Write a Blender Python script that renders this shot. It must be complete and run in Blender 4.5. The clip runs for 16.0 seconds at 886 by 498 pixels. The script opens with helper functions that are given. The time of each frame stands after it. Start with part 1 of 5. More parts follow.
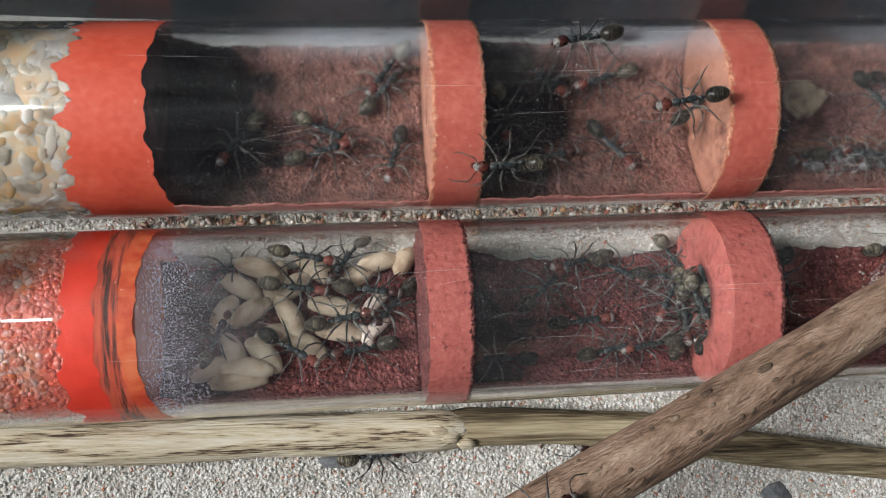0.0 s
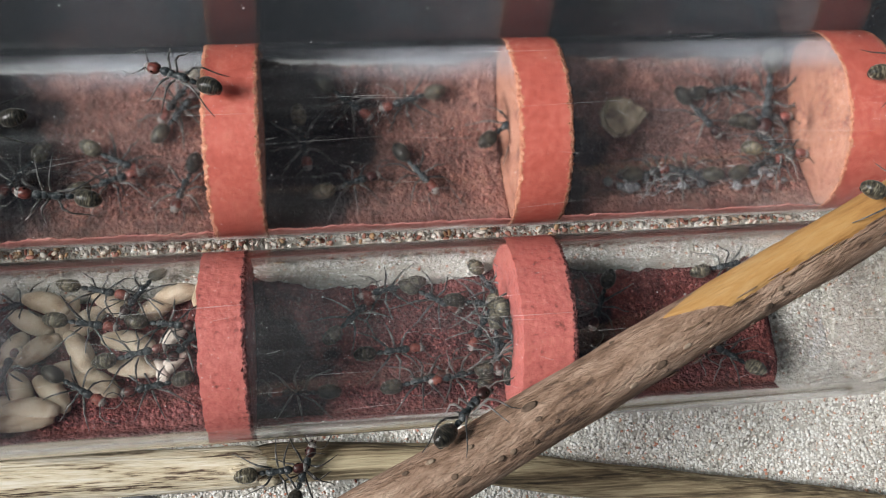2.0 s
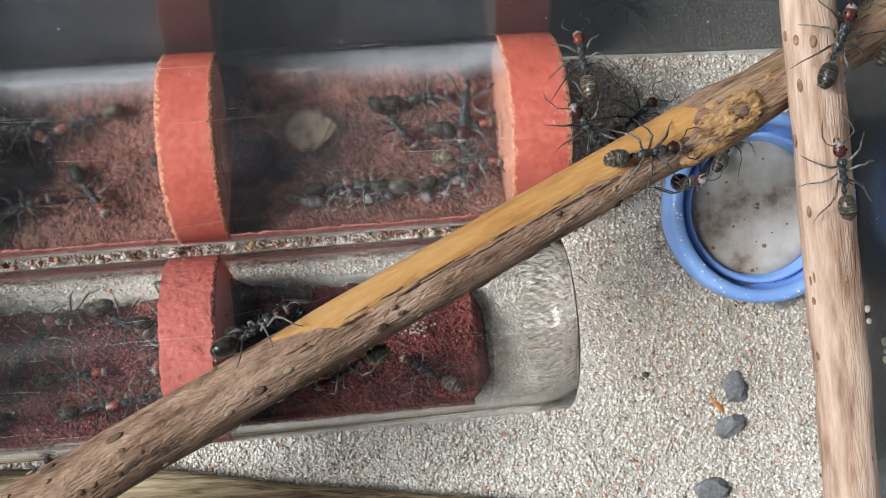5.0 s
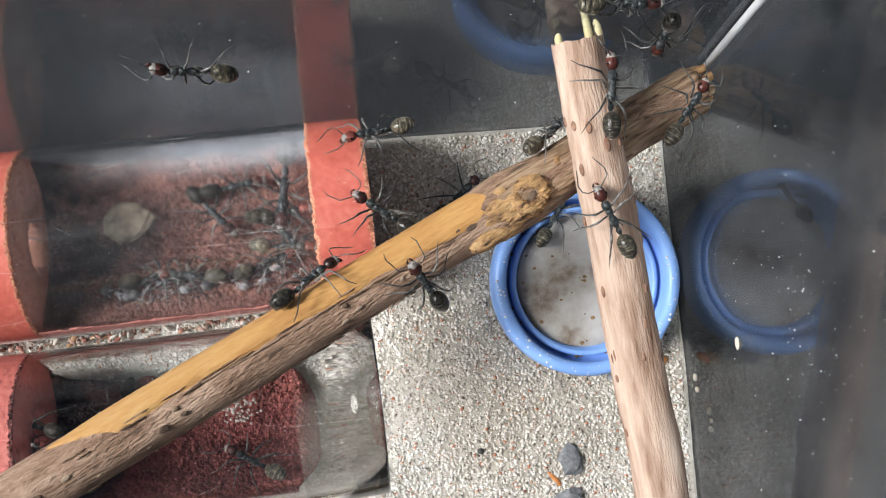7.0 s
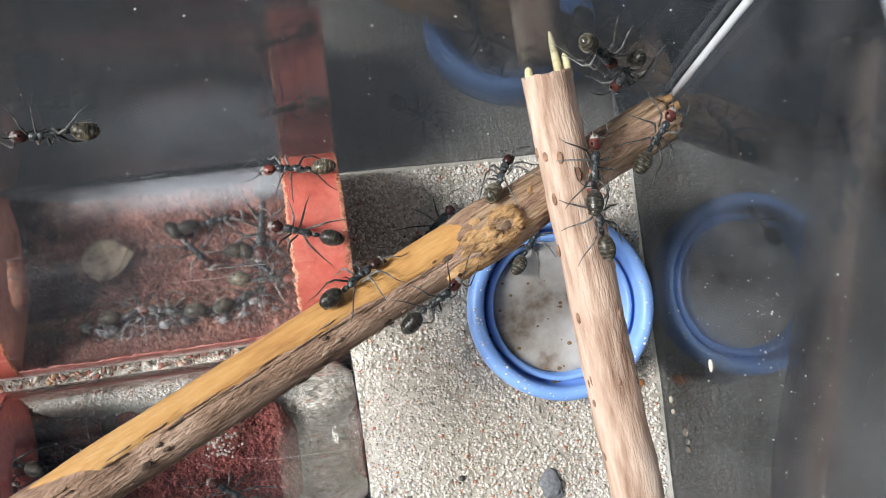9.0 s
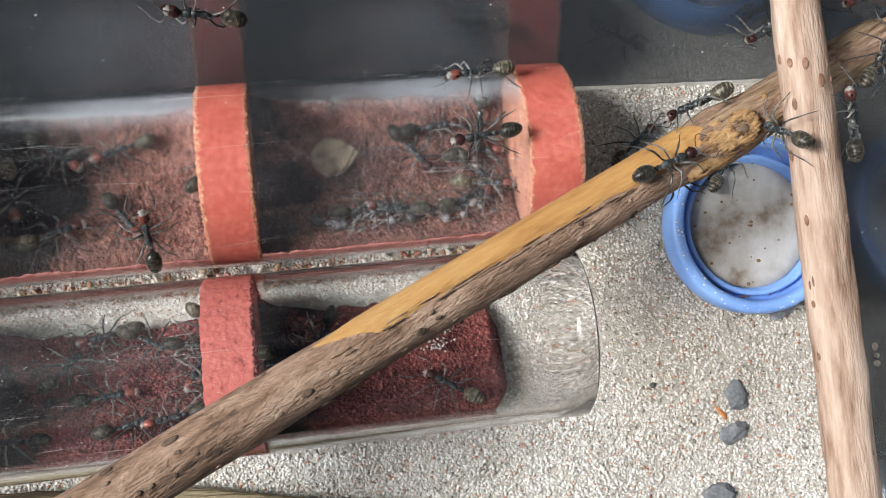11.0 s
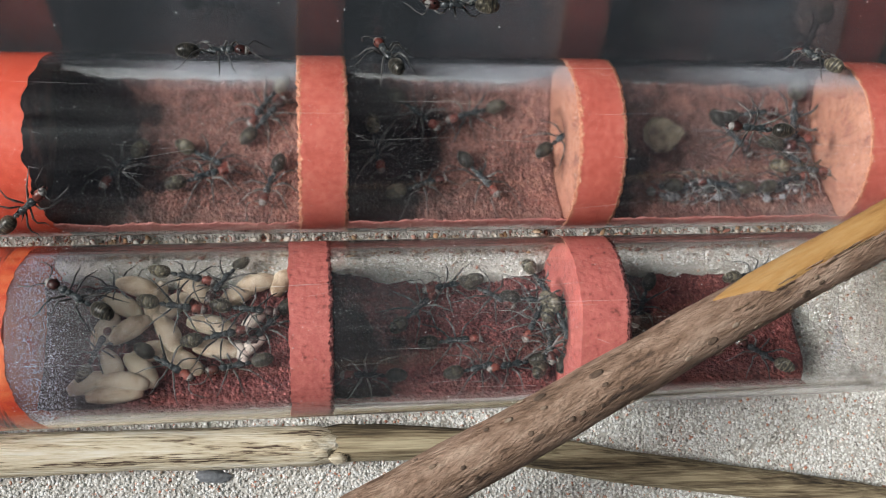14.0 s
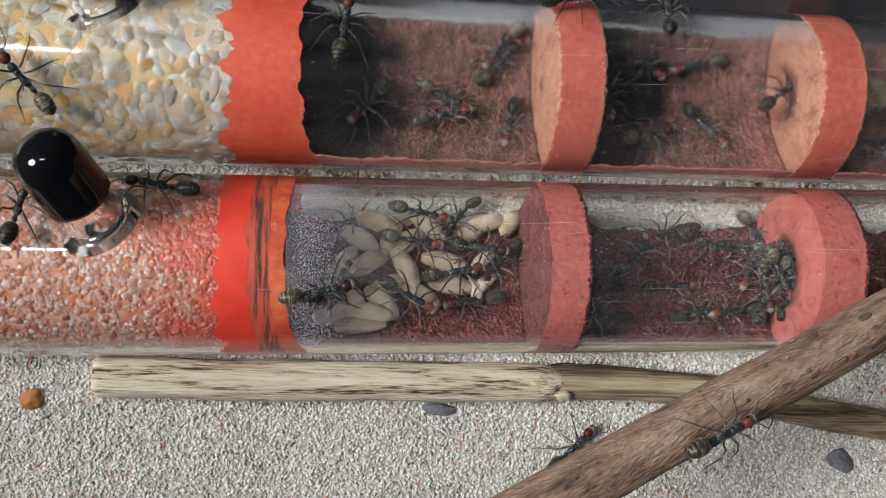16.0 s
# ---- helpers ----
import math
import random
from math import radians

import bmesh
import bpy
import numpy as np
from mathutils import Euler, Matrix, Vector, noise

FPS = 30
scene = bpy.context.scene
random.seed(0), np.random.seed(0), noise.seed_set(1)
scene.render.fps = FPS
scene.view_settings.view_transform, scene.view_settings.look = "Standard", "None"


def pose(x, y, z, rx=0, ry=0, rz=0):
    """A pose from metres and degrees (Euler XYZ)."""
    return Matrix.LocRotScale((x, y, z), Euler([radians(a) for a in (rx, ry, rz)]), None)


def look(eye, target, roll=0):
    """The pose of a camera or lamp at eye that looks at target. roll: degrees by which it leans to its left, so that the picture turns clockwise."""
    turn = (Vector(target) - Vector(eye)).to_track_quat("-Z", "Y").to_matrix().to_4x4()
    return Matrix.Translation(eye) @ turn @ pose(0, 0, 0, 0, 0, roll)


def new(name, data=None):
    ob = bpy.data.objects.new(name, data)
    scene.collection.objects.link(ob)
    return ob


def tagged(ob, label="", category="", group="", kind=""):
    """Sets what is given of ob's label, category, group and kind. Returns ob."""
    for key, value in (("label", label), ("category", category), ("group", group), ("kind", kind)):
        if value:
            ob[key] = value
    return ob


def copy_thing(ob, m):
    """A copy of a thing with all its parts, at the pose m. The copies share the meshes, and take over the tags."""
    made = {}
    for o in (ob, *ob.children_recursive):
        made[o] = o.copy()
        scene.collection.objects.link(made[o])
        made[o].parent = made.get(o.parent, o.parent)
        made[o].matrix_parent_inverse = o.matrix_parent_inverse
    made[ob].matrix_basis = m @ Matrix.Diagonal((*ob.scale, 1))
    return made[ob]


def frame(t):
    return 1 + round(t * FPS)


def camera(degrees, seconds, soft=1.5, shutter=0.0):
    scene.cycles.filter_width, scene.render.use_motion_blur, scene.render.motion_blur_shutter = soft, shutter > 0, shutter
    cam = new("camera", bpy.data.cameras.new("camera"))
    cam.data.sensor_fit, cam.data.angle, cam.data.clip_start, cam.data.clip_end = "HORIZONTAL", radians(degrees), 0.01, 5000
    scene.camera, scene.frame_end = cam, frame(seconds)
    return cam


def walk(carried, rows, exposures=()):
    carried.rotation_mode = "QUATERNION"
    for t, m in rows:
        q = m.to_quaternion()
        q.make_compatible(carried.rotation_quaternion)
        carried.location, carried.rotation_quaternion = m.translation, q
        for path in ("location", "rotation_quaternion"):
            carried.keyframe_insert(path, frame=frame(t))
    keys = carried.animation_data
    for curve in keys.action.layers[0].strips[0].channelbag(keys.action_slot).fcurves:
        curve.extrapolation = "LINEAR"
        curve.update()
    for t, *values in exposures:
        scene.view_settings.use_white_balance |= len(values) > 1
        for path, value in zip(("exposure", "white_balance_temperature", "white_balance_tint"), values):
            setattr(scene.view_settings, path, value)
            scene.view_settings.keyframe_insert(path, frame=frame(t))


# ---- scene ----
cam = camera(50.3, 16.0, soft=1.1)
METRES, EYE, TILT, LEAN, TURN = 0.178, 0.0999, -90.0, -7.0, 0.0
ROWS = [
    (0.0, 0.0, 0.0, 0.0, 0.0, 0.0, -0.0),
    (0.5, 0.0226, 0.0014, 0.0056, 0.09, 0.38, 0.0),
    (1.0, 0.0493, 0.0066, 0.0055, 0.19, 0.28, -0.07),
    (1.5, 0.0857, 0.0123, 0.0151, 0.01, 0.15, 0.49),
    (2.0, 0.1134, 0.0184, 0.0164, 0.04, -0.1, 0.98),
    (2.5, 0.1425, 0.0171, 0.0225, 0.45, 0.0, 1.34),
    (3.0, 0.1718, 0.0172, 0.0212, 0.44, 0.04, 1.6),
    (3.5, 0.2121, 0.0233, 0.0235, 0.75, -0.21, 2.01),
    (6.0, 0.3638, 0.0401, 0.0209, 2.51, -0.23, 2.8),
    (6.5, 0.3875, 0.0364, 0.0268, 2.02, 0.61, 3.24),
    (7.0, 0.4072, 0.0351, 0.0409, 1.01, 2.11, 4.81),
    (7.5, 0.4271, 0.0363, 0.054, 0.24, 3.15, 6.43),
    (8.0, 0.4338, 0.0353, 0.0592, -0.39, 3.64, 6.92),
    (10.5, 0.3101, 0.0104, 0.0034, -0.15, 3.2, 4.08),
    (11.0, 0.2743, 0.0062, -0.0022, -0.56, 3.37, 3.84),
    (11.5, 0.2418, -0.0015, -0.0063, -0.5, 3.55, 3.48),
    (12.0, 0.2133, -0.0067, -0.0163, -0.13, 3.67, 2.67),
    (12.5, 0.1768, -0.0115, -0.0273, -0.15, 3.81, 1.65),
    (13.0, 0.1399, -0.0172, -0.0363, -0.8, 3.92, 0.95),
    (13.5, 0.1031, -0.0239, -0.0336, -1.13, 4.1, 0.4),
    (14.0, 0.064, -0.0298, -0.0277, -1.24, 4.12, -0.28),
    (14.5, 0.021, -0.0317, -0.0299, -1.88, 4.06, -0.84),
    (15.0, -0.031, -0.0294, -0.0376, -2.12, 3.75, -1.4),
    (15.5, -0.0642, -0.0372, -0.0431, -2.08, 3.81, -1.99),
    (16.0, -0.0838, -0.0379, -0.051, -1.99, 2.51, -2.37),
]
walk(cam, [(t, pose(0, 0, EYE, TILT, LEAN, TURN) @ pose(METRES * x, METRES * y, METRES * z, 90 + pitch, roll, yaw)) for t, x, y, z, yaw, pitch, roll in ROWS],
     exposures=[(0, -0.36), (1, -0.11), (2.5, -0.04), (3.5, 0.02), (6, 0.20), (8, 0.48), (10.5, 0.34), (12.5, 0.05), (14, -0.10), (15, -0.14), (16, -0.40)])

# ---- world, sun, exposure ----
world = bpy.data.worlds.new("sky")
scene.world = world
world.use_nodes = True
wn = world.node_tree
sky = wn.nodes.new("ShaderNodeTexSky")
sky.sky_type = "NISHITA"
sky.sun_disc = False
SUN_EL, SUN_AZ = radians(41), radians(-86)
sky.sun_elevation, sky.sun_rotation = SUN_EL, SUN_AZ
wn.links.new(sky.outputs[0], wn.nodes["Background"].inputs[0])
wn.nodes["Background"].inputs[1].default_value = 0.012
sun_data = bpy.data.lights.new("sun", "SUN")
sun_data.energy, sun_data.angle, sun_data.color = 4.1, radians(20), (1.0, 0.98, 0.965)
sun = new("sun", sun_data)
sun.matrix_world = look((-0.753, 0.053, 0.656), (0, 0, 0))
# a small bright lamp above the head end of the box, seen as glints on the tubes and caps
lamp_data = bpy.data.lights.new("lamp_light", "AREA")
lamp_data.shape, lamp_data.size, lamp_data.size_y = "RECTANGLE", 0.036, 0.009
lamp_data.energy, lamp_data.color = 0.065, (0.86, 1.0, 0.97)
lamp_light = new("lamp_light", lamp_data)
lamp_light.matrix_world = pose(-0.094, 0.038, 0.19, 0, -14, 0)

MM = 0.001


# ---- materials ----
def material(name, color, rough=0.6, metal=0.0, spec=0.5):
    m = bpy.data.materials.new(name)
    m.use_nodes = True
    b = m.node_tree.nodes["Principled BSDF"]
    b.inputs["Base Color"].default_value = (*color, 1)
    b.inputs["Roughness"].default_value = rough
    b.inputs["Metallic"].default_value = metal
    b.inputs["Specular IOR Level"].default_value = spec
    return m


def varied(name, stops, scale, rough=0.7, detail=6, bump=0.0, bump_scale=None, fine=None, spec=0.4, stretch=(1, 1, 1), per_object=0.0, space="Object"):
    """A colour ramp over noise at a coarse scale, mottled by a fine one, with relief; scales in features per metre."""
    m = material(name, stops[0][1], rough, spec=spec)
    nt = m.node_tree
    N, L = nt.nodes, nt.links
    b = N["Principled BSDF"]
    co = N.new("ShaderNodeTexCoord")
    mp = N.new("ShaderNodeMapping")
    mp.inputs["Scale"].default_value = stretch
    L.new(co.outputs[space], mp.inputs[0])
    n1 = N.new("ShaderNodeTexNoise")
    n1.inputs["Scale"].default_value, n1.inputs["Detail"].default_value, n1.inputs["Roughness"].default_value = scale, detail, 0.62
    L.new(mp.outputs[0], n1.inputs["Vector"])
    fac = n1.outputs["Fac"]
    if fine:
        n2 = N.new("ShaderNodeTexNoise")
        n2.inputs["Scale"].default_value, n2.inputs["Detail"].default_value = fine, 3
        L.new(mp.outputs[0], n2.inputs["Vector"])
        mx = N.new("ShaderNodeMath")
        mx.operation = "MULTIPLY_ADD"
        mx.inputs[1].default_value, mx.inputs[2].default_value = 0.5, 0.0
        L.new(n2.outputs["Fac"], mx.inputs[0])
        ad = N.new("ShaderNodeMath")
        ad.operation = "MULTIPLY_ADD"
        ad.inputs[1].default_value = 0.5
        L.new(fac, ad.inputs[0])
        L.new(mx.outputs[0], ad.inputs[2])
        fac = ad.outputs[0]
    if per_object:
        oi = N.new("ShaderNodeObjectInfo")
        po = N.new("ShaderNodeMath")
        po.operation = "MULTIPLY_ADD"
        po.inputs[1].default_value, po.inputs[2].default_value = per_object, -per_object / 2
        L.new(oi.outputs["Random"], po.inputs[0])
        ad2 = N.new("ShaderNodeMath")
        L.new(fac, ad2.inputs[0])
        L.new(po.outputs[0], ad2.inputs[1])
        fac = ad2.outputs[0]
    rp = N.new("ShaderNodeValToRGB")
    rp.color_ramp.elements[0].position, rp.color_ramp.elements[0].color = stops[0][0], (*stops[0][1], 1)
    rp.color_ramp.elements[1].position, rp.color_ramp.elements[1].color = stops[-1][0], (*stops[-1][1], 1)
    for p, c in stops[1:-1]:
        rp.color_ramp.elements.new(p).color = (*c, 1)
    L.new(fac, rp.inputs[0])
    L.new(rp.outputs[0], b.inputs["Base Color"])
    if bump:
        nb = N.new("ShaderNodeTexNoise")
        nb.inputs["Scale"].default_value, nb.inputs["Detail"].default_value = bump_scale or scale, 5
        L.new(mp.outputs[0], nb.inputs["Vector"])
        bp = N.new("ShaderNodeBump")
        bp.inputs["Strength"].default_value, bp.inputs["Distance"].default_value = 1.0, bump * MM
        L.new(nb.outputs["Fac"], bp.inputs["Height"])
        L.new(bp.outputs[0], b.inputs["Normal"])
    return m


def glass(name, ior=1.49, tint=(1, 1, 1), film=0.012, rough=0.0, scratch=1500, sheen=0.02):
    """Clear plastic with a thin, uneven film of dust and fine scratches."""
    m = bpy.data.materials.new(name)
    m.use_nodes = True
    nt = m.node_tree
    N, L = nt.nodes, nt.links
    out = N["Material Output"]
    N.remove(N["Principled BSDF"])
    g = N.new("ShaderNodeBsdfGlass")
    g.inputs["IOR"].default_value, g.inputs["Roughness"].default_value = ior, rough
    g.inputs["Color"].default_value = (*tint, 1)
    d = N.new("ShaderNodeBsdfDiffuse")
    d.inputs["Color"].default_value = (0.7, 0.7, 0.72, 1)
    mix = N.new("ShaderNodeMixShader")
    co = N.new("ShaderNodeTexCoord")
    n = N.new("ShaderNodeTexNoise")
    n.inputs["Scale"].default_value, n.inputs["Detail"].default_value = 120, 8
    L.new(co.outputs["Object"], n.inputs["Vector"])
    mp = N.new("ShaderNodeMapping")
    mp.inputs["Scale"].default_value = (0.06, 1, 1)
    L.new(co.outputs["Object"], mp.inputs[0])
    n2 = N.new("ShaderNodeTexNoise")
    n2.inputs["Scale"].default_value, n2.inputs["Detail"].default_value = scratch, 2
    L.new(mp.outputs[0], n2.inputs["Vector"])
    mr = N.new("ShaderNodeMapRange")
    mr.inputs["From Min"].default_value, mr.inputs["From Max"].default_value = 0.62, 0.8
    mr.inputs["To Max"].default_value = film * 2
    L.new(n2.outputs["Fac"], mr.inputs["Value"])
    bl = N.new("ShaderNodeMapRange")
    bl.inputs["From Min"].default_value, bl.inputs["From Max"].default_value = 0.4, 0.72
    bl.inputs["To Max"].default_value = film * 1.6
    L.new(n.outputs["Fac"], bl.inputs["Value"])
    ma = N.new("ShaderNodeMath")
    L.new(bl.outputs[0], ma.inputs[0])
    L.new(mr.outputs[0], ma.inputs[1])
    L.new(ma.outputs[0], mix.inputs[0])
    gl = N.new("ShaderNodeBsdfGlossy")
    gl.inputs["Roughness"].default_value = 0.42
    sm = N.new("ShaderNodeMixShader")
    n3 = N.new("ShaderNodeTexNoise")
    n3.inputs["Scale"].default_value, n3.inputs["Detail"].default_value = 420, 6
    L.new(mp.outputs[0], n3.inputs["Vector"])
    m3 = N.new("ShaderNodeMapRange")
    m3.inputs["From Min"].default_value, m3.inputs["From Max"].default_value = 0.48, 0.74
    m3.inputs["To Max"].default_value = sheen
    L.new(n3.outputs["Fac"], m3.inputs["Value"])
    L.new(m3.outputs[0], sm.inputs[0])
    L.new(g.outputs[0], sm.inputs[1])
    L.new(gl.outputs[0], sm.inputs[2])
    L.new(sm.outputs[0], mix.inputs[1])
    L.new(d.outputs[0], mix.inputs[2])
    L.new(mix.outputs[0], out.inputs["Surface"])
    return m


def patchy(m, centre, radius):
    """Sand made browner in an uneven patch about a point, in metres."""
    nt = m.node_tree
    N, L = nt.nodes, nt.links
    b = N["Principled BSDF"]
    old = b.inputs["Base Color"].links[0].from_socket
    co, ds, nz, ad, mr, mx = (N.new(k) for k in ("ShaderNodeTexCoord", "ShaderNodeVectorMath", "ShaderNodeTexNoise", "ShaderNodeMath", "ShaderNodeMapRange", "ShaderNodeMixRGB"))
    ds.operation = "DISTANCE"
    ds.inputs[1].default_value = centre
    nz.inputs["Scale"].default_value, nz.inputs["Detail"].default_value = 55, 6
    ad.operation = "MULTIPLY_ADD"
    ad.inputs[1].default_value = 0.045
    L.new(co.outputs["Object"], ds.inputs[0])
    L.new(co.outputs["Object"], nz.inputs["Vector"])
    L.new(nz.outputs["Fac"], ad.inputs[0])
    L.new(ds.outputs["Value"], ad.inputs[2])
    mr.inputs["From Min"].default_value, mr.inputs["From Max"].default_value = radius * 0.55, radius * 1.5
    mr.inputs["To Min"].default_value, mr.inputs["To Max"].default_value = 1.0, 0.0
    L.new(ad.outputs[0], mr.inputs["Value"])
    mx.blend_type = "MULTIPLY"
    mx.inputs[2].default_value = (0.58, 0.55, 0.50, 1)
    L.new(mr.outputs[0], mx.inputs[0])
    L.new(old, mx.inputs[1])
    L.new(mx.outputs[0], b.inputs["Base Color"])


def frass_and_shade(m, end, fade, strength=0.95, over=0.0, over_end=0.0):
    """A copy of a floor material darkened by frass and by the painted shade of the plug before it: dense up to end
    along the tube, thinning over fade, and in patches up to over_end (millimetres).
    """
    m = m.copy()
    nt = m.node_tree
    N, L = nt.nodes, nt.links
    b = N["Principled BSDF"]
    old = b.inputs["Base Color"].links[0].from_socket
    co, sep = N.new("ShaderNodeTexCoord"), N.new("ShaderNodeSeparateXYZ")
    L.new(co.outputs["Object"], sep.inputs[0])

    def math_node(op, a, c):
        k = N.new("ShaderNodeMath")
        k.operation = op
        for i, v in enumerate((a, c)):
            if isinstance(v, (int, float)):
                k.inputs[i].default_value = v
            else:
                L.new(v, k.inputs[i])
        return k.outputs[0]

    def grain(scale, detail):
        n = N.new("ShaderNodeTexNoise")
        n.inputs["Scale"].default_value, n.inputs["Detail"].default_value, n.inputs["Roughness"].default_value = scale, detail, 0.65
        L.new(co.outputs["Object"], n.inputs["Vector"])
        return n.outputs["Fac"]

    def span(v, a, c, top):
        r = N.new("ShaderNodeMapRange")
        r.interpolation_type = "SMOOTHSTEP"
        r.inputs["From Min"].default_value, r.inputs["From Max"].default_value = a * MM, c * MM
        r.inputs["To Min"].default_value, r.inputs["To Max"].default_value = top, 0.0
        L.new(v, r.inputs["Value"])
        return r.outputs[0]

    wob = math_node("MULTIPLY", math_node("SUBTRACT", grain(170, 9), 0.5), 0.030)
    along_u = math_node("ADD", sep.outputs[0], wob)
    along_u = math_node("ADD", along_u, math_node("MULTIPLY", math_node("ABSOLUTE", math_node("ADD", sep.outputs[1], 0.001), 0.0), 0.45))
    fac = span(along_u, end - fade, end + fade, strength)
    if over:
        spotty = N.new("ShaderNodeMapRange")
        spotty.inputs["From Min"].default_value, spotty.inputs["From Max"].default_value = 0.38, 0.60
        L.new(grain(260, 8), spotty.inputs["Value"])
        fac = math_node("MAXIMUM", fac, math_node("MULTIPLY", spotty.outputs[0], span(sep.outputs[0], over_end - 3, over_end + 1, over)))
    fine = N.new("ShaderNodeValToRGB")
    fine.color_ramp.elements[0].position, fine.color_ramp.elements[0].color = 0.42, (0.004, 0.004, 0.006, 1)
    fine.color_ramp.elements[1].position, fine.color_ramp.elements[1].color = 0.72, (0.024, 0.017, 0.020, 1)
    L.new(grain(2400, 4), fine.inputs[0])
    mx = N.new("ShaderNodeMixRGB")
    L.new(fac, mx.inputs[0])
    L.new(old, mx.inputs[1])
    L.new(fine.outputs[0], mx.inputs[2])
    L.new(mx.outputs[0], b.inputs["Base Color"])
    return m


def crumbled(m, scale, depth):
    """Gives a material the relief of packed crumbs: rounded cells of the given number per metre, over finer grit."""
    nt = m.node_tree
    N, L = nt.nodes, nt.links
    co, v, n, ad, bp = (N.new(k) for k in ("ShaderNodeTexCoord", "ShaderNodeTexVoronoi", "ShaderNodeTexNoise", "ShaderNodeMath", "ShaderNodeBump"))
    v.feature = "SMOOTH_F1"
    v.inputs["Scale"].default_value, v.inputs["Smoothness"].default_value = scale, 0.35
    n.inputs["Scale"].default_value, n.inputs["Detail"].default_value = scale * 2.2, 4
    L.new(co.outputs["Object"], v.inputs["Vector"])
    L.new(co.outputs["Object"], n.inputs["Vector"])
    ad.operation = "SUBTRACT"
    L.new(n.outputs["Fac"], ad.inputs[0])
    L.new(v.outputs["Distance"], ad.inputs[1])
    bp.inputs["Strength"].default_value, bp.inputs["Distance"].default_value = 1.0, depth * MM
    L.new(ad.outputs[0], bp.inputs["Height"])
    L.new(bp.outputs[0], N["Principled BSDF"].inputs["Normal"])
    return m


def dye_and_haze(m, near, far, colour, strength):
    """Dye bled, or haze painted, along the tube: full strength at near, none at far (millimetres)."""
    nt = m.node_tree
    N, L = nt.nodes, nt.links
    b = N["Principled BSDF"]
    old = b.inputs["Base Color"].links[0].from_socket
    co, sep, nz, wob, mr, mx = (N.new(k) for k in ("ShaderNodeTexCoord", "ShaderNodeSeparateXYZ", "ShaderNodeTexNoise", "ShaderNodeMath", "ShaderNodeMapRange", "ShaderNodeMixRGB"))
    L.new(co.outputs["Object"], sep.inputs[0])
    nz.inputs["Scale"].default_value, nz.inputs["Detail"].default_value = 260, 5
    L.new(co.outputs["Object"], nz.inputs["Vector"])
    wob.operation = "MULTIPLY_ADD"
    wob.inputs[1].default_value = 0.022
    L.new(nz.outputs["Fac"], wob.inputs[0])
    L.new(sep.outputs[0], wob.inputs[2])
    mr.interpolation_type = "SMOOTHSTEP"
    mr.inputs["From Min"].default_value, mr.inputs["From Max"].default_value = (far + 11) * MM, (near + 11) * MM
    mr.inputs["To Max"].default_value = strength
    L.new(wob.outputs[0], mr.inputs["Value"])
    L.new(mr.outputs[0], mx.inputs[0])
    L.new(old, mx.inputs[1])
    mx.inputs[2].default_value = (*colour, 1)
    L.new(mx.outputs[0], b.inputs["Base Color"])
    return m


SAND = varied("pale_sand", [(0.28, (0.20, 0.18, 0.15)), (0.42, (0.42, 0.395, 0.35)), (0.6, (0.62, 0.60, 0.56)), (0.8, (0.74, 0.73, 0.70))], 1700, 0.9, 4, 0.06, 3200, fine=160, spec=0.2)
patchy(SAND, (0.096, 0.004, 0.0), 0.042)
TABLE = varied("dark_table", [(0.3, (0.014, 0.016, 0.019)), (0.7, (0.03, 0.033, 0.037))], 60, 0.7, bump=0.1, bump_scale=500)
RED = varied("red_plaster", [(0.3, (0.35, 0.07, 0.05)), (0.5, (0.45, 0.108, 0.078)), (0.75, (0.54, 0.185, 0.14))], 300, 0.5, 5, 0.05, 1800, fine=1500)
FRASS = varied("dark_frass", [(0.34, (0.008, 0.007, 0.009)), (0.52, (0.03, 0.02, 0.021)), (0.7, (0.12, 0.06, 0.05))], 350, 0.9, 8, 0.3, 2400)
RED_PIT = varied("pitted_red_plaster", [(0.36, (0.17, 0.045, 0.04)), (0.43, (0.38, 0.10, 0.085)), (0.6, (0.46, 0.14, 0.12)), (0.8, (0.55, 0.22, 0.185))], 900, 0.6, 6, 0.16, 1500, fine=2200)
ORANGE = varied("orange_plaster_face", [(0.36, (0.20, 0.085, 0.06)), (0.48, (0.36, 0.16, 0.105)), (0.66, (0.48, 0.25, 0.17))], 420, 0.85, 5, 0.15, 2500, fine=2000)
RED_WET = varied("red_plaster_wet", [(0.3, (0.55, 0.03, 0.015)), (0.7, (0.72, 0.06, 0.03))], 250, 0.5, 4, 0.05, 900)
ORANGE_WET = varied("orange_wet_plaster", [(0.36, (0.44, 0.045, 0.02)), (0.5, (0.56, 0.10, 0.035)), (0.66, (0.62, 0.17, 0.07))], 420, 0.5, 4, 0.05, 900)
FRINGE = varied("mauve_smeared_plaster", [(0.3, (0.28, 0.085, 0.07)), (0.5, (0.44, 0.17, 0.145)), (0.75, (0.55, 0.29, 0.255))], 900, 0.8, 6, 0.3, 2200, fine=2200)
LIP = varied("sandy_orange_crumbs", [(0.35, (0.34, 0.12, 0.075)), (0.5, (0.48, 0.205, 0.125)), (0.7, (0.54, 0.31, 0.21))], 2500, 0.9, 4, 0.3, 3000)
PLUG_RED = varied("damp_red_plaster", [(0.3, (0.46, 0.055, 0.028)), (0.5, (0.56, 0.085, 0.045)), (0.75, (0.62, 0.14, 0.085))], 300, 0.5, 5, 0.03, 1800, fine=1500)
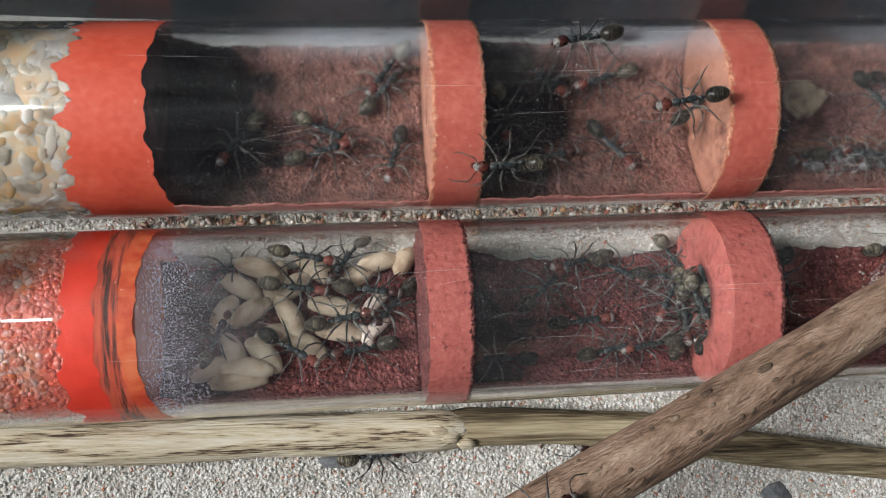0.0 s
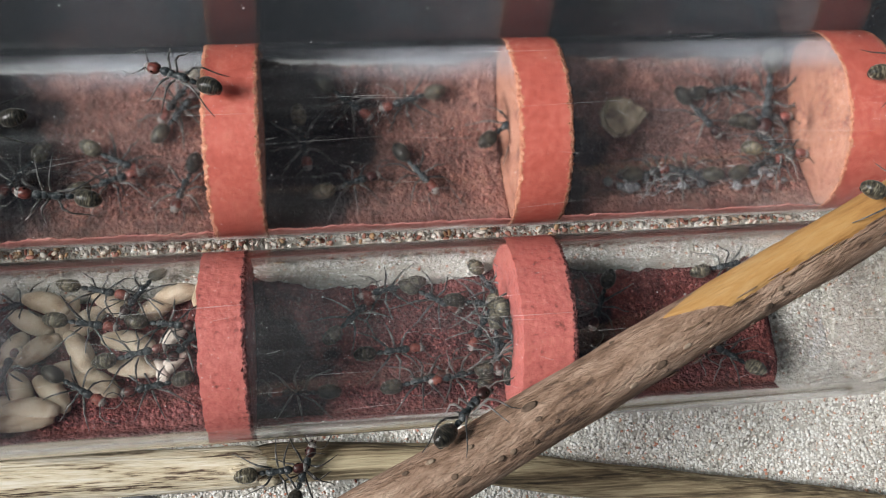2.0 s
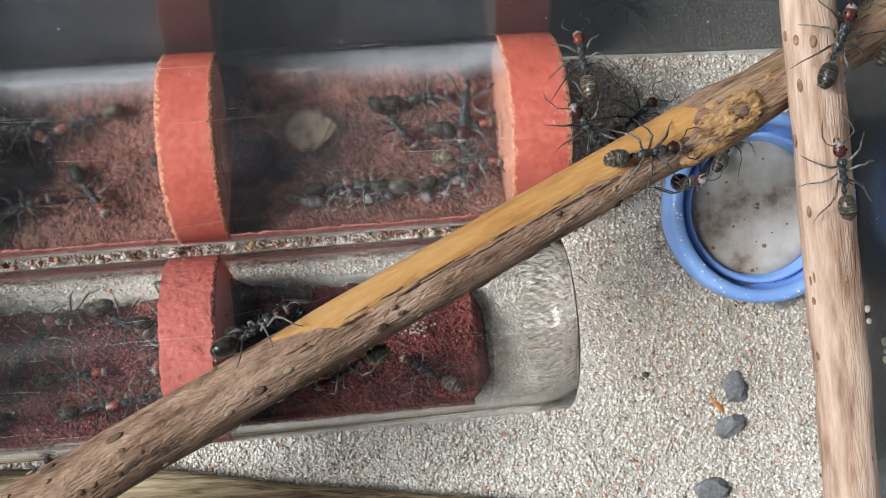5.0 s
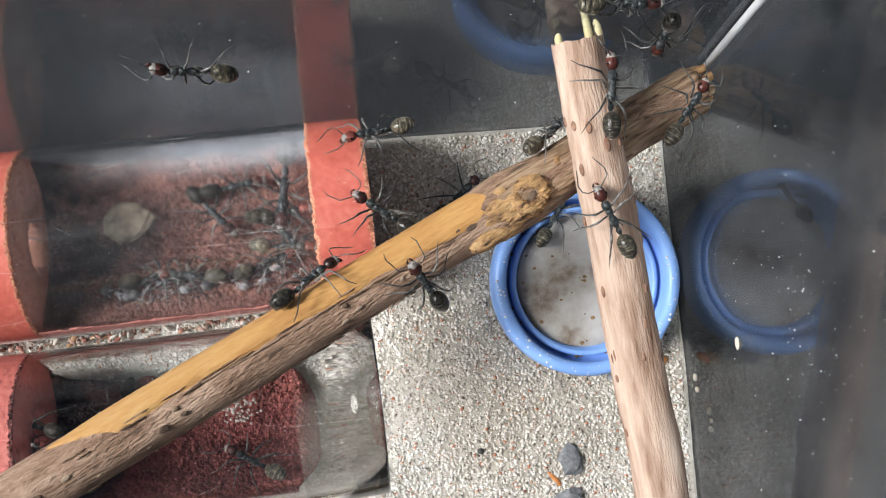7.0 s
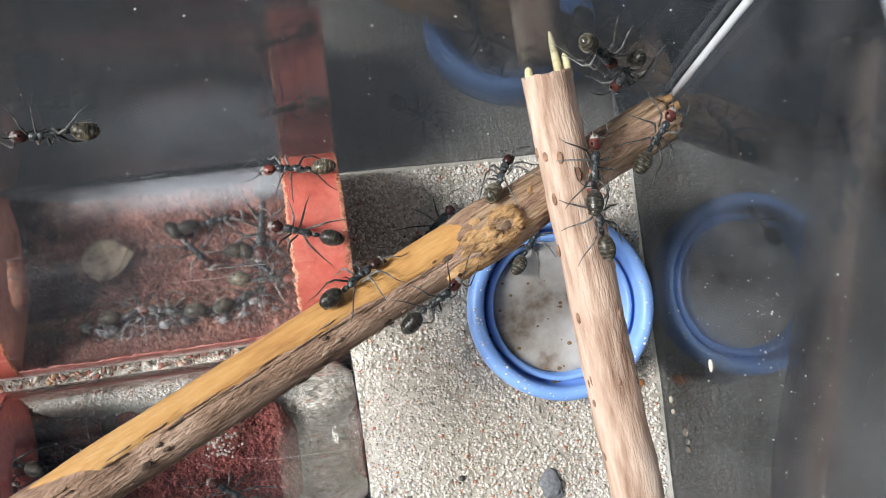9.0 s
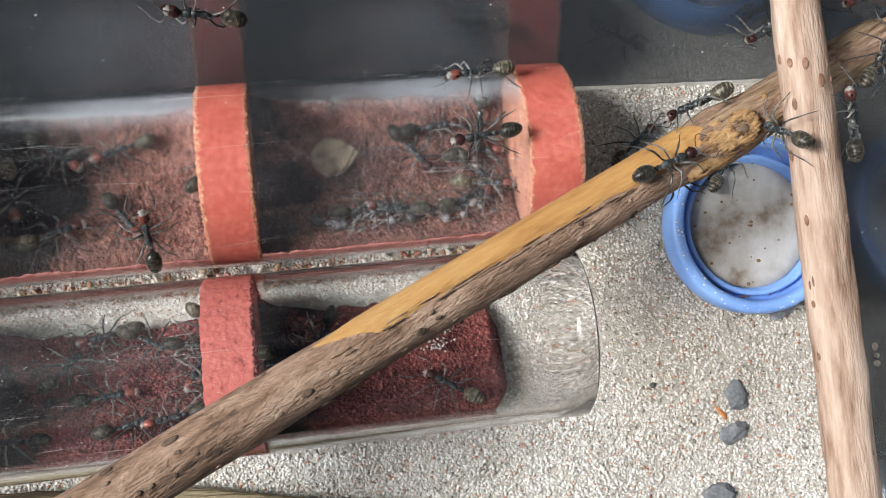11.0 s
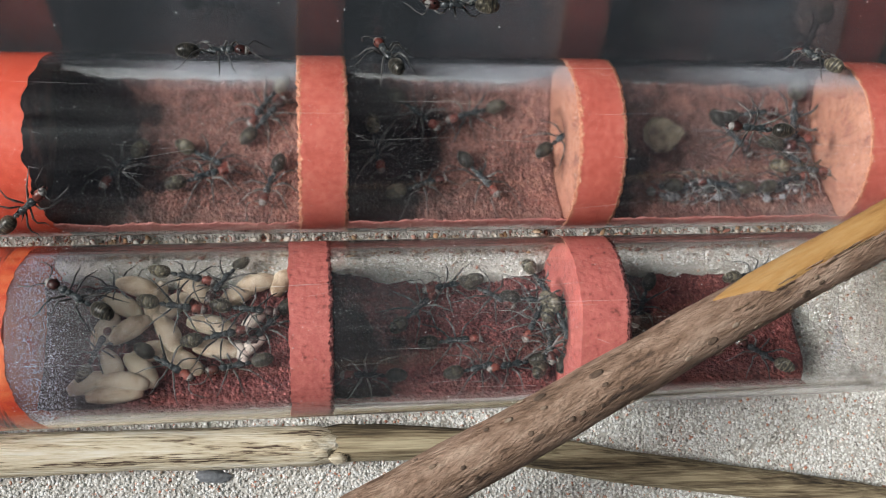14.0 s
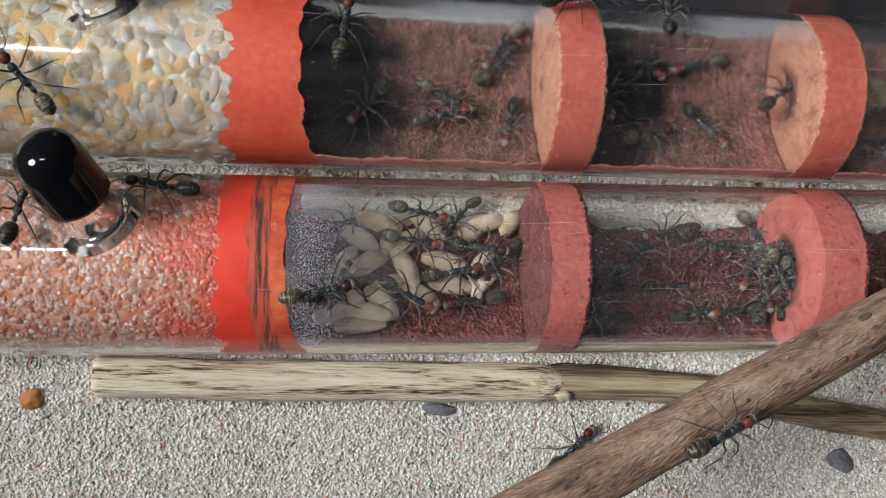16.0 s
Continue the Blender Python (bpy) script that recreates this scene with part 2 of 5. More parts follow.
CRUMB = varied("crumbly_red_plaster", [(0.28, (0.04, 0.018, 0.021)), (0.5, (0.20, 0.062, 0.06)), (0.75, (0.44, 0.175, 0.16))], 900, 0.85, 6, 0.35, 2200, fine=2600)
CRUMB_RED = varied("brighter_crumbly_plaster", [(0.28, (0.07, 0.022, 0.022)), (0.5, (0.24, 0.066, 0.058)), (0.75, (0.43, 0.16, 0.14))], 900, 0.85, 6, 0.35, 2200, fine=2600)
BROWN = varied("red_brown_plaster", [(0.28, (0.040, 0.026, 0.024)), (0.46, (0.20, 0.095, 0.078)), (0.66, (0.38, 0.19, 0.15))], 240, 0.85, 7, 0.3, 2200, fine=1200)
crumbled(BROWN, 2400, 0.32)
for m in (CRUMB, CRUMB_RED):
    crumbled(m, 2100, 0.5)
SEAL = varied("stained_seal", [(0.40, (0.06, 0.028, 0.022)), (0.46, (0.24, 0.055, 0.035)), (0.52, (0.46, 0.075, 0.04)), (0.7, (0.54, 0.13, 0.065))], 1500, 0.6, 5, 0.1, 900, stretch=(1, 0.09, 0.09))
BLACK = material("black_rubber", (0.006, 0.006, 0.007), 0.08)
DUST = material("pale_dust", (0.75, 0.75, 0.74), 0.6)
GREYCRUMB = material("grey_crumb", (0.42, 0.39, 0.36), 0.8)
BEAD = material("water_bead", (0.46, 0.43, 0.50), 0.2)
BEAD.node_tree.nodes["Principled BSDF"].inputs["Transmission Weight"].default_value = 0.0


def by_island(name, stops, rough, bump, scale, trans=0.0):
    m = varied(name, stops, scale, rough, 4, bump, scale * 2)
    nt = m.node_tree
    g = nt.nodes.new("ShaderNodeNewGeometry")
    rp = [n for n in nt.nodes if n.type == "VALTORGB"][0]
    mix = nt.nodes.new("ShaderNodeMath")
    mix.operation = "MULTIPLY_ADD"
    mix.inputs[1].default_value = 0.7
    old = rp.inputs[0].links[0].from_socket
    sc = nt.nodes.new("ShaderNodeMath")
    sc.operation = "MULTIPLY_ADD"
    sc.inputs[1].default_value, sc.inputs[2].default_value = 0.4, -0.05
    nt.links.new(old, sc.inputs[0])
    nt.links.new(g.outputs["Random Per Island"], mix.inputs[0])
    nt.links.new(sc.outputs[0], mix.inputs[2])
    nt.links.new(mix.outputs[0], rp.inputs[0])
    if trans:
        b = nt.nodes["Principled BSDF"]
        b.inputs["Subsurface Weight"].default_value = trans
        b.inputs["Subsurface Radius"].default_value = (0.0008, 0.0006, 0.0004)
        b.inputs["Subsurface Scale"].default_value = 1.0
    return m


QUARTZ = by_island("quartz_gravel", [(0.0, (0.24, 0.16, 0.075)), (0.2, (0.40, 0.32, 0.205)), (0.38, (0.49, 0.44, 0.355)), (0.52, (0.44, 0.34, 0.20)), (0.62, (0.48, 0.24, 0.05)), (0.68, (0.38, 0.30, 0.20)), (0.8, (0.48, 0.45, 0.39)), (0.92, (0.54, 0.53, 0.50))], 0.4, 0.01, 700, 0.4)
PINKGRAVEL = by_island("pink_gravel", [(0.1, (0.24, 0.07, 0.045)), (0.3, (0.38, 0.19, 0.145)), (0.5, (0.46, 0.31, 0.265)), (0.62, (0.42, 0.13, 0.045)), (0.7, (0.40, 0.22, 0.17)), (0.84, (0.56, 0.47, 0.44)), (0.92, (0.32, 0.06, 0.04))], 0.22, 0.03, 900, 0.25)
dye_and_haze(PINKGRAVEL, -23.0, -31.0, (0.50, 0.06, 0.04), 0.75)
# whitish haze near the plug, put into the gravel's colour
dye_and_haze(QUARTZ, -24.0, -34.0, (0.46, 0.45, 0.44), 0.35)
CLEAR = glass("clear_acrylic_tube", tint=(0.95, 0.95, 0.95), film=0.008, rough=0.03, sheen=0.035)
HAZY = glass("hazy_acrylic_tube", tint=(0.96, 0.965, 0.975), film=0.007, rough=0.085, sheen=0.03)
PANE_DIRTY = glass("smeared_box_plastic", 1.5, (0.76, 0.78, 0.80), 0.017, 0.03, 900, 0.012)
CLOUDY = glass("cloudy_vial_plastic", 1.45, (0.9, 0.92, 0.95), 0.14, 0.05, 1500, 0.2)
PANE = glass("clear_box_plastic", 1.5, (0.8, 0.82, 0.84), 0.009, 0.02, 1500, 0.012)


# ---- building helpers (meshes are drawn in millimetres) ----
def thing(name, label, category, m=None, group="", kind=""):
    ob = new(name)
    ob.empty_display_size = 0.005
    if m is not None:
        ob.matrix_basis = m
    return tagged(ob, label, category, group, kind)


def mm(x, y, z, rx=0, ry=0, rz=0):
    return pose(x * MM, y * MM, z * MM, rx, ry, rz)


def part(name, bm, mat, parent=None, label="", m=None, smooth=True):
    me = bpy.data.meshes.new(name)
    bmesh.ops.scale(bm, vec=(MM, MM, MM), verts=bm.verts)
    bmesh.ops.recalc_face_normals(bm, faces=bm.faces)
    for f in bm.faces:
        f.smooth = smooth
    bm.to_mesh(me)
    bm.free()
    me.materials.append(mat)
    ob = new(name, me)
    if parent is not None:
        ob.parent = parent
    if m is not None:
        ob.matrix_basis = m
    if label:
        ob["label"] = label
    return ob


def loft(bm, rings, close=True, caps=True):
    """Skins rings of points (all of one count) into a tube."""
    vs = [[bm.verts.new(p) for p in r] for r in rings]
    n = len(vs[0])
    for a, b in zip(vs, vs[1:]):
        for i in range(n if close else n - 1):
            bm.faces.new((a[i], a[(i + 1) % n], b[(i + 1) % n], b[i]))
    if caps:
        bm.faces.new(vs[0][::-1])
        bm.faces.new(vs[-1])
    return vs


def tube_along(bm, pts, radii, n=10, caps=True, wob=None):
    """A round body along a line of points, with a radius for each point."""
    pts = [Vector(p) for p in pts]
    rings = []
    side = None
    for i, p in enumerate(pts):
        d = (pts[min(i + 1, len(pts) - 1)] - pts[max(i - 1, 0)]).normalized()
        if side is None:
            side = d.cross(Vector((0, 0, 1)) if abs(d.z) < 0.9 else Vector((1, 0, 0))).normalized()
        side = (side - d * side.dot(d)).normalized()
        up = side.cross(d)
        ring = []
        for k in range(n):
            a = 2 * math.pi * k / n
            r = radii[i] * (wob(i, a) if wob else 1)
            ring.append(p + side * math.cos(a) * r + up * math.sin(a) * r)
        rings.append(ring)
    return loft(bm, rings, True, caps)


def lump(bm, m, seg, rings):
    """A ball of the unit size put through the matrix m; its vertices."""
    top, low = bm.verts.new(m @ Vector((0, 0, 1))), bm.verts.new(m @ Vector((0, 0, -1)))
    rows = []
    for j in range(1, rings):
        b = math.pi * j / rings
        rows.append([bm.verts.new(m @ Vector((math.sin(b) * math.cos(2 * math.pi * k / seg), math.sin(b) * math.sin(2 * math.pi * k / seg), math.cos(b)))) for k in range(seg)])
    for k in range(seg):
        k1 = (k + 1) % seg
        bm.faces.new((top, rows[0][k], rows[0][k1]))
        bm.faces.new((low, rows[-1][k1], rows[-1][k]))
        for a, b in zip(rows, rows[1:]):
            bm.faces.new((a[k], b[k], b[k1], a[k1]))
    return [top, low] + [v for r in rows for v in r]


def ball(bm, c, r, seg=12, rings=8, rot=0.0, bumpy=0.0):
    got = lump(bm, Matrix.Translation(c) @ Matrix.Rotation(rot, 4, "Y") @ Matrix.Diagonal((*r, 1)), seg, rings)
    if bumpy:
        for v in got:
            d = v.co - Vector(c)
            v.co = Vector(c) + d * (1 + bumpy * noise.noise(v.co * 1.1))
    return got


def box(bm, lo, hi, m=None):
    vs = [bm.verts.new((x, y, z)) for x in (lo[0], hi[0]) for y in (lo[1], hi[1]) for z in (lo[2], hi[2])]
    if m is not None:
        for v in vs:
            v.co = m @ v.co
    for f in ((0, 1, 3, 2), (4, 6, 7, 5), (0, 4, 5, 1), (2, 3, 7, 6), (0, 2, 6, 4), (1, 5, 7, 3)):
        bm.faces.new([vs[i] for i in f])
    return vs


# ---- the box: ground, walls, surroundings ----
UP = dict(y=13.1, z=5.2, r=9.45, turn=1.88)
LO = dict(y=-6.56, z=7.1, r=9.1, turn=2.04)


def sand_height(x, y):
    h = 0.35 * noise.noise(Vector((x * 0.09, y * 0.09, 0.0))) + 0.12 * noise.noise(Vector((x * 0.5, y * 0.5, 3.0)))
    for t in (UP, LO):
        a = radians(t["turn"])
        v = -x * math.sin(a) + (y - t["y"]) * math.cos(a)
        if abs(v) < t["r"] + 0.3 and x < 86:
            low = min(h, t["z"] - math.sqrt(max((t["r"] + 0.25) ** 2 - v * v, 0.0)))
            h += (low - h) * min(1.0, (86 - x) / 9.5) ** 2
    return h


def ground_sheet():
    x0, x1, y0, y1, s = -70.0, 110.6, -52.0, 24.8, 0.33
    nx, ny = int((x1 - x0) / s), int((y1 - y0) / s)
    co = []
    for j in range(ny + 1):
        for i in range(nx + 1):
            x, y = x0 + i * s, y0 + j * s
            z = sand_height(x, y) + 0.07 * noise.noise(Vector((x * 2.1, y * 2.1, 7.0))) + random.uniform(-0.04, 0.04)
            co.append((x * MM, y * MM, z * MM))
    w = nx + 1
    faces = [(j * w + i, j * w + i + 1, (j + 1) * w + i + 1, (j + 1) * w + i) for j in range(ny) for i in range(nx)]
    me = bpy.data.meshes.new("ground")
    me.from_pydata(co, [], faces)
    me.polygons.foreach_set("use_smooth", [True] * len(me.polygons))
    me.materials.append(SAND)
    return tagged(new("ground", me), "pale gritty sand floor of the clear plastic ant box", "sand", kind="structure")


ground_sheet()

WALL_Y, WALL_LEAN, WALL_X = 21.7, 11.0, 109.4
wall_turn = 1.0
bm = bmesh.new()
box(bm, (-90, 0, -3), (110.4, 1.6, 75))
wall_n = part("wall_north", bm, PANE, m=mm(0, WALL_Y, 0, -WALL_LEAN, 0, wall_turn), smooth=False)
tagged(wall_n, "clear plastic side wall of the ant box, dark beyond", "wall", kind="structure")
bm = bmesh.new()
box(bm, (0, -60, -3), (1.6, 36, 75))
wall_e = part("wall_east", bm, PANE_DIRTY, m=mm(WALL_X, 0, 0, 0, 0, 0.7), smooth=False)
tagged(wall_e, "clear plastic end wall of the ant box, dark beyond", "wall", kind="structure")
for w in (wall_n, wall_e):
    w.visible_shadow = False
bm = bmesh.new()
box(bm, (-170, -150, -14), (230, 190, -9))
bmesh.ops.bevel(bm, geom=bm.edges[:], offset=1.5, segments=2, affect="EDGES")
tagged(part("table", bm, TABLE, smooth=False), "dark table top under the ant box", "table", kind="structure")


# ---- the nest tubes ----
def glass_tube(bm, r, wall, u0, u1, n=96):
    def ring(u, rad):
        return [(u, rad * math.cos(2 * math.pi * k / n), rad * math.sin(2 * math.pi * k / n)) for k in range(n)]
    steps = [u0 + (u1 - u0) * i / 30 for i in range(31)]
    e = 0.25
    rings = [ring(u0, r - e)] + [ring(u0 + e, r)] + [ring(u, r) for u in steps[1:-1]] + [ring(u1 - e, r), ring(u1, r - e)]
    rings += [ring(u1, r - wall + e), ring(u1 - e, r - wall)] + [ring(u, r - wall) for u in steps[-2:0:-1]] + [ring(u0 + e, r - wall), ring(u0, r - wall + e)]
    vs = [[bm.verts.new(p) for p in g] for g in rings]
    for a, b in zip(vs, vs[1:] + vs[:1]):
        for i in range(n):
            bm.faces.new((a[i], b[i], b[(i + 1) % n], a[(i + 1) % n]))


def rough_disc(bm, face_bm, r, u0, u1, seed, ragged=(0.12, 0.12), hole=None, n=180, bow=(0, 0)):
    """A plug across the tube: its uneven rim band in bm, its two grainy faces in face_bm; hole: (v, z, radius_v, radius_z) of a passage through it; bow: how far the two edges run on along the tube at its sides."""
    def edge(k, s):
        a = 2 * math.pi * k / n
        side = (1 - max(math.sin(a), 0.0)) * (1.0 if math.cos(a) < 0 else 0.6)
        return bow[s > 0] * side + ragged[s > 0] * (noise.noise(Vector((math.cos(a) * 5, math.sin(a) * 5, seed + s))) + 0.4 * noise.noise(Vector((math.cos(a) * 13, math.sin(a) * 13, seed + s)))) + 0.13 * noise.noise(Vector((math.cos(a) * 60, math.sin(a) * 60, seed + s))) + ragged[s > 0] * (0.12 * noise.noise(Vector((math.cos(a) * 24, math.sin(a) * 24, seed + s))) + 0.7 * noise.noise(Vector((math.cos(a) * 1.9, math.sin(a) * 1.9, seed + s))))
    ends = [[(u + edge(k, s * 5), r * math.cos(2 * math.pi * k / n), r * math.sin(2 * math.pi * k / n)) for k in range(n)] for s, u in ((0, u0), (1, u1))]
    loft(bm, [[(a[0] + (b[0] - a[0]) * f, a[1], a[2]) for a, b in zip(*ends)] for f in (0, 0.3, 0.7, 1)], True, False)
    hv, hz, ha, hb = hole or (0, 0, 0.01, 0.01)
    inner = []
    for s, u in ((0, u0), (1, u1)):
        rings = [ends[s]]
        for f in (0.94, 0.8, 0.62, 0.44, 0.24, 0.0):
            ring = []
            for k in range(n):
                a = 2 * math.pi * k / n
                ov, oz = r * math.cos(a), r * math.sin(a)
                iv, iz = hv + ha * math.cos(a), hz + hb * math.sin(a)
                v, z = iv + (ov - iv) * f, iz + (oz - iz) * f
                w = 0.16 * noise.noise(Vector((v * 0.8, z * 0.8, seed + s * 3))) + 0.1 * noise.noise(Vector((v * 2.6, z * 2.6, seed + s * 3)))
                ring.append((u + w + (0.15 if s == 0 else -0.15), v, z))
            rings.append(ring)
        vs = loft(face_bm, rings, True, False)
        inner.append(vs[-1])
    for k in range(n):
        face_bm.faces.new((inner[0][k], inner[1][k], inner[1][(k + 1) % n], inner[0][(k + 1) % n]))


def plug(name, tube, r, u0, u1, seed, ragged, rim, face, hole=None, label="", lip=None, bow=(0, 0)):
    bm, fb = bmesh.new(), bmesh.new()
    rough_disc(bm, fb, r, u0, u1, seed, ragged, hole, bow=bow)
    p = part(name, bm, rim, tube, label)
    if lip is not None:
        for u, sgn in ((u0, 1), (u1, -1))[lip is CRUMB:]:
            lb = bmesh.new()
            rows = [[], []]
            for k in range(300):
                a = 2 * math.pi * k / 300
                w = 0.20 + 0.16 * noise.noise(Vector((math.cos(a) * 9, math.sin(a) * 9, seed + u))) + 0.34 * noise.noise(Vector((math.cos(a) * 40, math.sin(a) * 45, seed + u)))
                rows[0].append((u - sgn * (0.16 + 0.26 * noise.noise(Vector((math.cos(a) * 30, math.sin(a) * 30, seed - u)))), (r + 0.012) * math.cos(a), (r + 0.012) * math.sin(a)))
                rows[1].append((u + sgn * max(w, 0.0), (r + 0.012) * math.cos(a), (r + 0.012) * math.sin(a)))
            inner = [(x, y * (r - 0.1) / r, z * (r - 0.1) / r) for x, y, z in rows[0]]
            loft(lb, [inner, rows[0], rows[1]], True, False)
            part("crumbly_lip", lb, lip, p, "sandy crumbs along the edge")
    part("face", fb, face, p, "sandy orange face" if face is ORANGE else "")
    return p


def bed(bm, r, u0, u1, hi_a, lo_a, seed, sag=0.6, rough=0.22, nu=None, nv=34, taper=0.0):
    """Plaster cast into the low side of the tube: it meets the tube at the angles hi_a and lo_a (degrees from straight up, about the axis)."""
    nu = nu or int((u1 - u0) / 0.35)
    a0, a1 = radians(hi_a), radians(lo_a)
    p0, p1 = Vector((r * math.sin(a0), r * math.cos(a0))), Vector((r * math.sin(a1), r * math.cos(a1)))
    nrm = Vector((-(p1 - p0).y, (p1 - p0).x)).normalized()
    low = p0.copy()
    if nrm.y < 0:
        nrm = -nrm
    rings = []
    for i in range(nu + 1):
        u = u0 + (u1 - u0) * i / nu
        climb = 20 * math.exp(-(u - u0) / 2.6) + 10 * math.exp(-(u1 - u) / 1.6) + 5 * noise.noise(Vector((u * 0.33, seed, 2))) + 2.5 * noise.noise(Vector((u * 1.4, seed, 6)))
        a0 = radians(hi_a - climb)
        p0 = Vector((r * math.sin(a0), r * math.cos(a0)))
        ring = []
        for k in range(nv + 1):
            f = k / nv
            e = 0.25 * noise.noise(Vector((u * 0.9, f * 2, seed)))
            p = low.lerp(p1, f) + (p0 - low) * (1 - f) ** 8 - nrm * sag * math.sin(math.pi * f)
            h = rough * (noise.noise(Vector((u * 0.55, p.x * 0.55, seed))) + 0.9 * noise.noise(Vector((u * 2.2, p.x * 2.2, seed))))
            p = p + nrm * h * min(1.0, 6 * f, 6 * (1 - f)) + (p1 - p0).normalized() * (e * 0.4 if k in (0, nv) else 0)
            if taper:
                p = p - nrm * 3.4 * max(0.0, 1 - (u1 - u) / taper) ** 2
            if p.length > r:
                p = p.normalized() * r
            back = 2.8 * max(0.0, (abs(2 * f - 1) - 0.5) / 0.5) ** 2 * math.exp((u - u1) / 1.6) if taper else 0.0
            ring.append((u - back, p.x, p.y))
        aa, bb = a1, a0
        for k in range(1, 40):
            a = aa + (bb - aa) * k / 40
            ring.append((u - (2.8 * math.exp((u - u1) / 1.6) if taper else 0.0), r * math.sin(a), r * math.cos(a)))
        rings.append(ring)
    loft(bm, rings)


upper = thing("nest_tube", "clear acrylic ant nest tube with red plaster partitions", "ant nest", mm(0, UP["y"], UP["z"], 0, 0, UP["turn"]), "nest tubes")
lower = thing("nest_tube", "clear acrylic ant nest tube with brood and red plaster", "ant nest", mm(0, LO["y"], LO["z"], 0, 0, LO["turn"]), "nest tubes")
WALL = 0.7
BED_U, BED_L = (113, 278, 2.4), (145, 256, 0.9)
for t, spec, u1 in ((upper, UP, 75.9), (lower, LO, 75.4)):
    bm = bmesh.new()
    glass_tube(bm, spec["r"], WALL, -64, u1)
    g = part("glass", bm, HAZY if t is upper else CLEAR, t, "clear acrylic tube wall")
    g.visible_shadow = False
ri_u, ri_l = UP["r"] - WALL + 0.04, LO["r"] - WALL + 0.04
for i, (u0, u1, hole) in enumerate([(9.7, 14.4, None), (38.2, 43.0, (0.2, -1.0, 3.4, 3.2)), (70.5, 75.6, None)]):
    plug("partition", upper, ri_u, u0, u1, 3.1 * i, (0.12, 0.12), RED, ORANGE, hole, "", LIP)
for i, (u0, u1, hole) in enumerate([(9.1, 13.1, None), (37.8, 42.7, (-0.3, -1.4, 4.4, 3.9))]):
    plug("partition", lower, ri_l, u0, u1, 20 + 3.1 * i, (0.16, 0.2), RED_PIT, RED_PIT if i else CRUMB, hole, "", CRUMB)
# last figures: how far frass and painted plug shade darken each floor
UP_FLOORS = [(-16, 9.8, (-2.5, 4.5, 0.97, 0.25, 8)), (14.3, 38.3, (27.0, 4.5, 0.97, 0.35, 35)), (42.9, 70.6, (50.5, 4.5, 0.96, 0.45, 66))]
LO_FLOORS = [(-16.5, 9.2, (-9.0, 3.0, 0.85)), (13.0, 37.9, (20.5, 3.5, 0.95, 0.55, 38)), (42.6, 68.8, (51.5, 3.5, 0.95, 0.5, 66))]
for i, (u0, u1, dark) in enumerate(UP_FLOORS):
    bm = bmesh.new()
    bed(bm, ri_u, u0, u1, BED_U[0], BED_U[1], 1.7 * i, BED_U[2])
    part("chamber_floor", bm, frass_and_shade(BROWN, *dark), upper, "red-brown plaster floor dark with frass and painted plug shade")
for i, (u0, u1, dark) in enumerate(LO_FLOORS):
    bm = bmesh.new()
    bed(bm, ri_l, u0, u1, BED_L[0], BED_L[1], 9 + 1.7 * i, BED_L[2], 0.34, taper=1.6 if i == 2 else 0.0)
    part("chamber_floor", bm, frass_and_shade(CRUMB_RED if i == 2 else CRUMB, *dark), lower, "crumbly dark red plaster floor")


plug("plug", upper, ri_u, -22.8, -16.1, 41, (2.6, 0.5), PLUG_RED, FRASS, None, "bright red damp plaster plug", bow=(0, 2.4))
plug("plug", lower, ri_l, -22.8, -20.0, 45, (0.9, 0.35), RED_WET, RED_WET, bow=(0.6, 1.6))
plug("seal_ring", lower, ri_l - 0.025, -20.6, -17.6, 49, (0.2, 0.3), SEAL, SEAL, None, "dark stained red-brown seal ring", bow=(1.6, 2.0))
plug("plug", lower, ri_l - 0.01, -18.0, -16.7, 53, (0.3, 0.3), ORANGE_WET, ORANGE_WET, bow=(2.0, 3.0))


def fringe(tube, r, a0, a1, u0, u1, seed, mat):
    """Plaster smeared up the tube wall beside the floor: thick below, thinning to a crumbly edge at the angle a1."""
    bm = bmesh.new()
    rings = []
    nu = int((u1 - u0) / 0.25)
    for i in range(nu + 1):
        u = u0 + (u1 - u0) * i / nu
        top = a1 + 3.5 * noise.noise(Vector((u * 0.25, seed, 0))) + 2.2 * noise.noise(Vector((u * 1.3, seed, 3))) + random.uniform(-0.8, 0.8)
        out, inn = [], []
        for k in range(9):
            f = k / 8
            a = radians(a0 + (top - a0) * f)
            th = 0.05 + 0.3 * (1 - f) ** 0.8 + 0.06 * noise.noise(Vector((u * 1.2, f * 4, seed)))
            out.append((u, r * math.sin(a), r * math.cos(a)))
            inn.append((u, (r - th) * math.sin(a), (r - th) * math.cos(a)))
        rings.append(out + inn[::-1])
    loft(bm, rings)
    return part("plaster_fringe", bm, mat, tube, "crumbly plaster smeared up the tube wall")


random.seed(9)
for i, (u0, u1) in enumerate([(-16, 9.7), (14.4, 38.2), (43.0, 70.5)]):
    fringe(upper, ri_u - 0.015, 268, 290, u0, u1, 3 + i, FRINGE)
for i, (u0, u1) in enumerate([(-16.5, 9.1), (13.1, 37.8), (42.7, 66.4)]):
    fringe(lower, ri_l - 0.015, 250, 263, u0, u1, 13 + i, CRUMB)


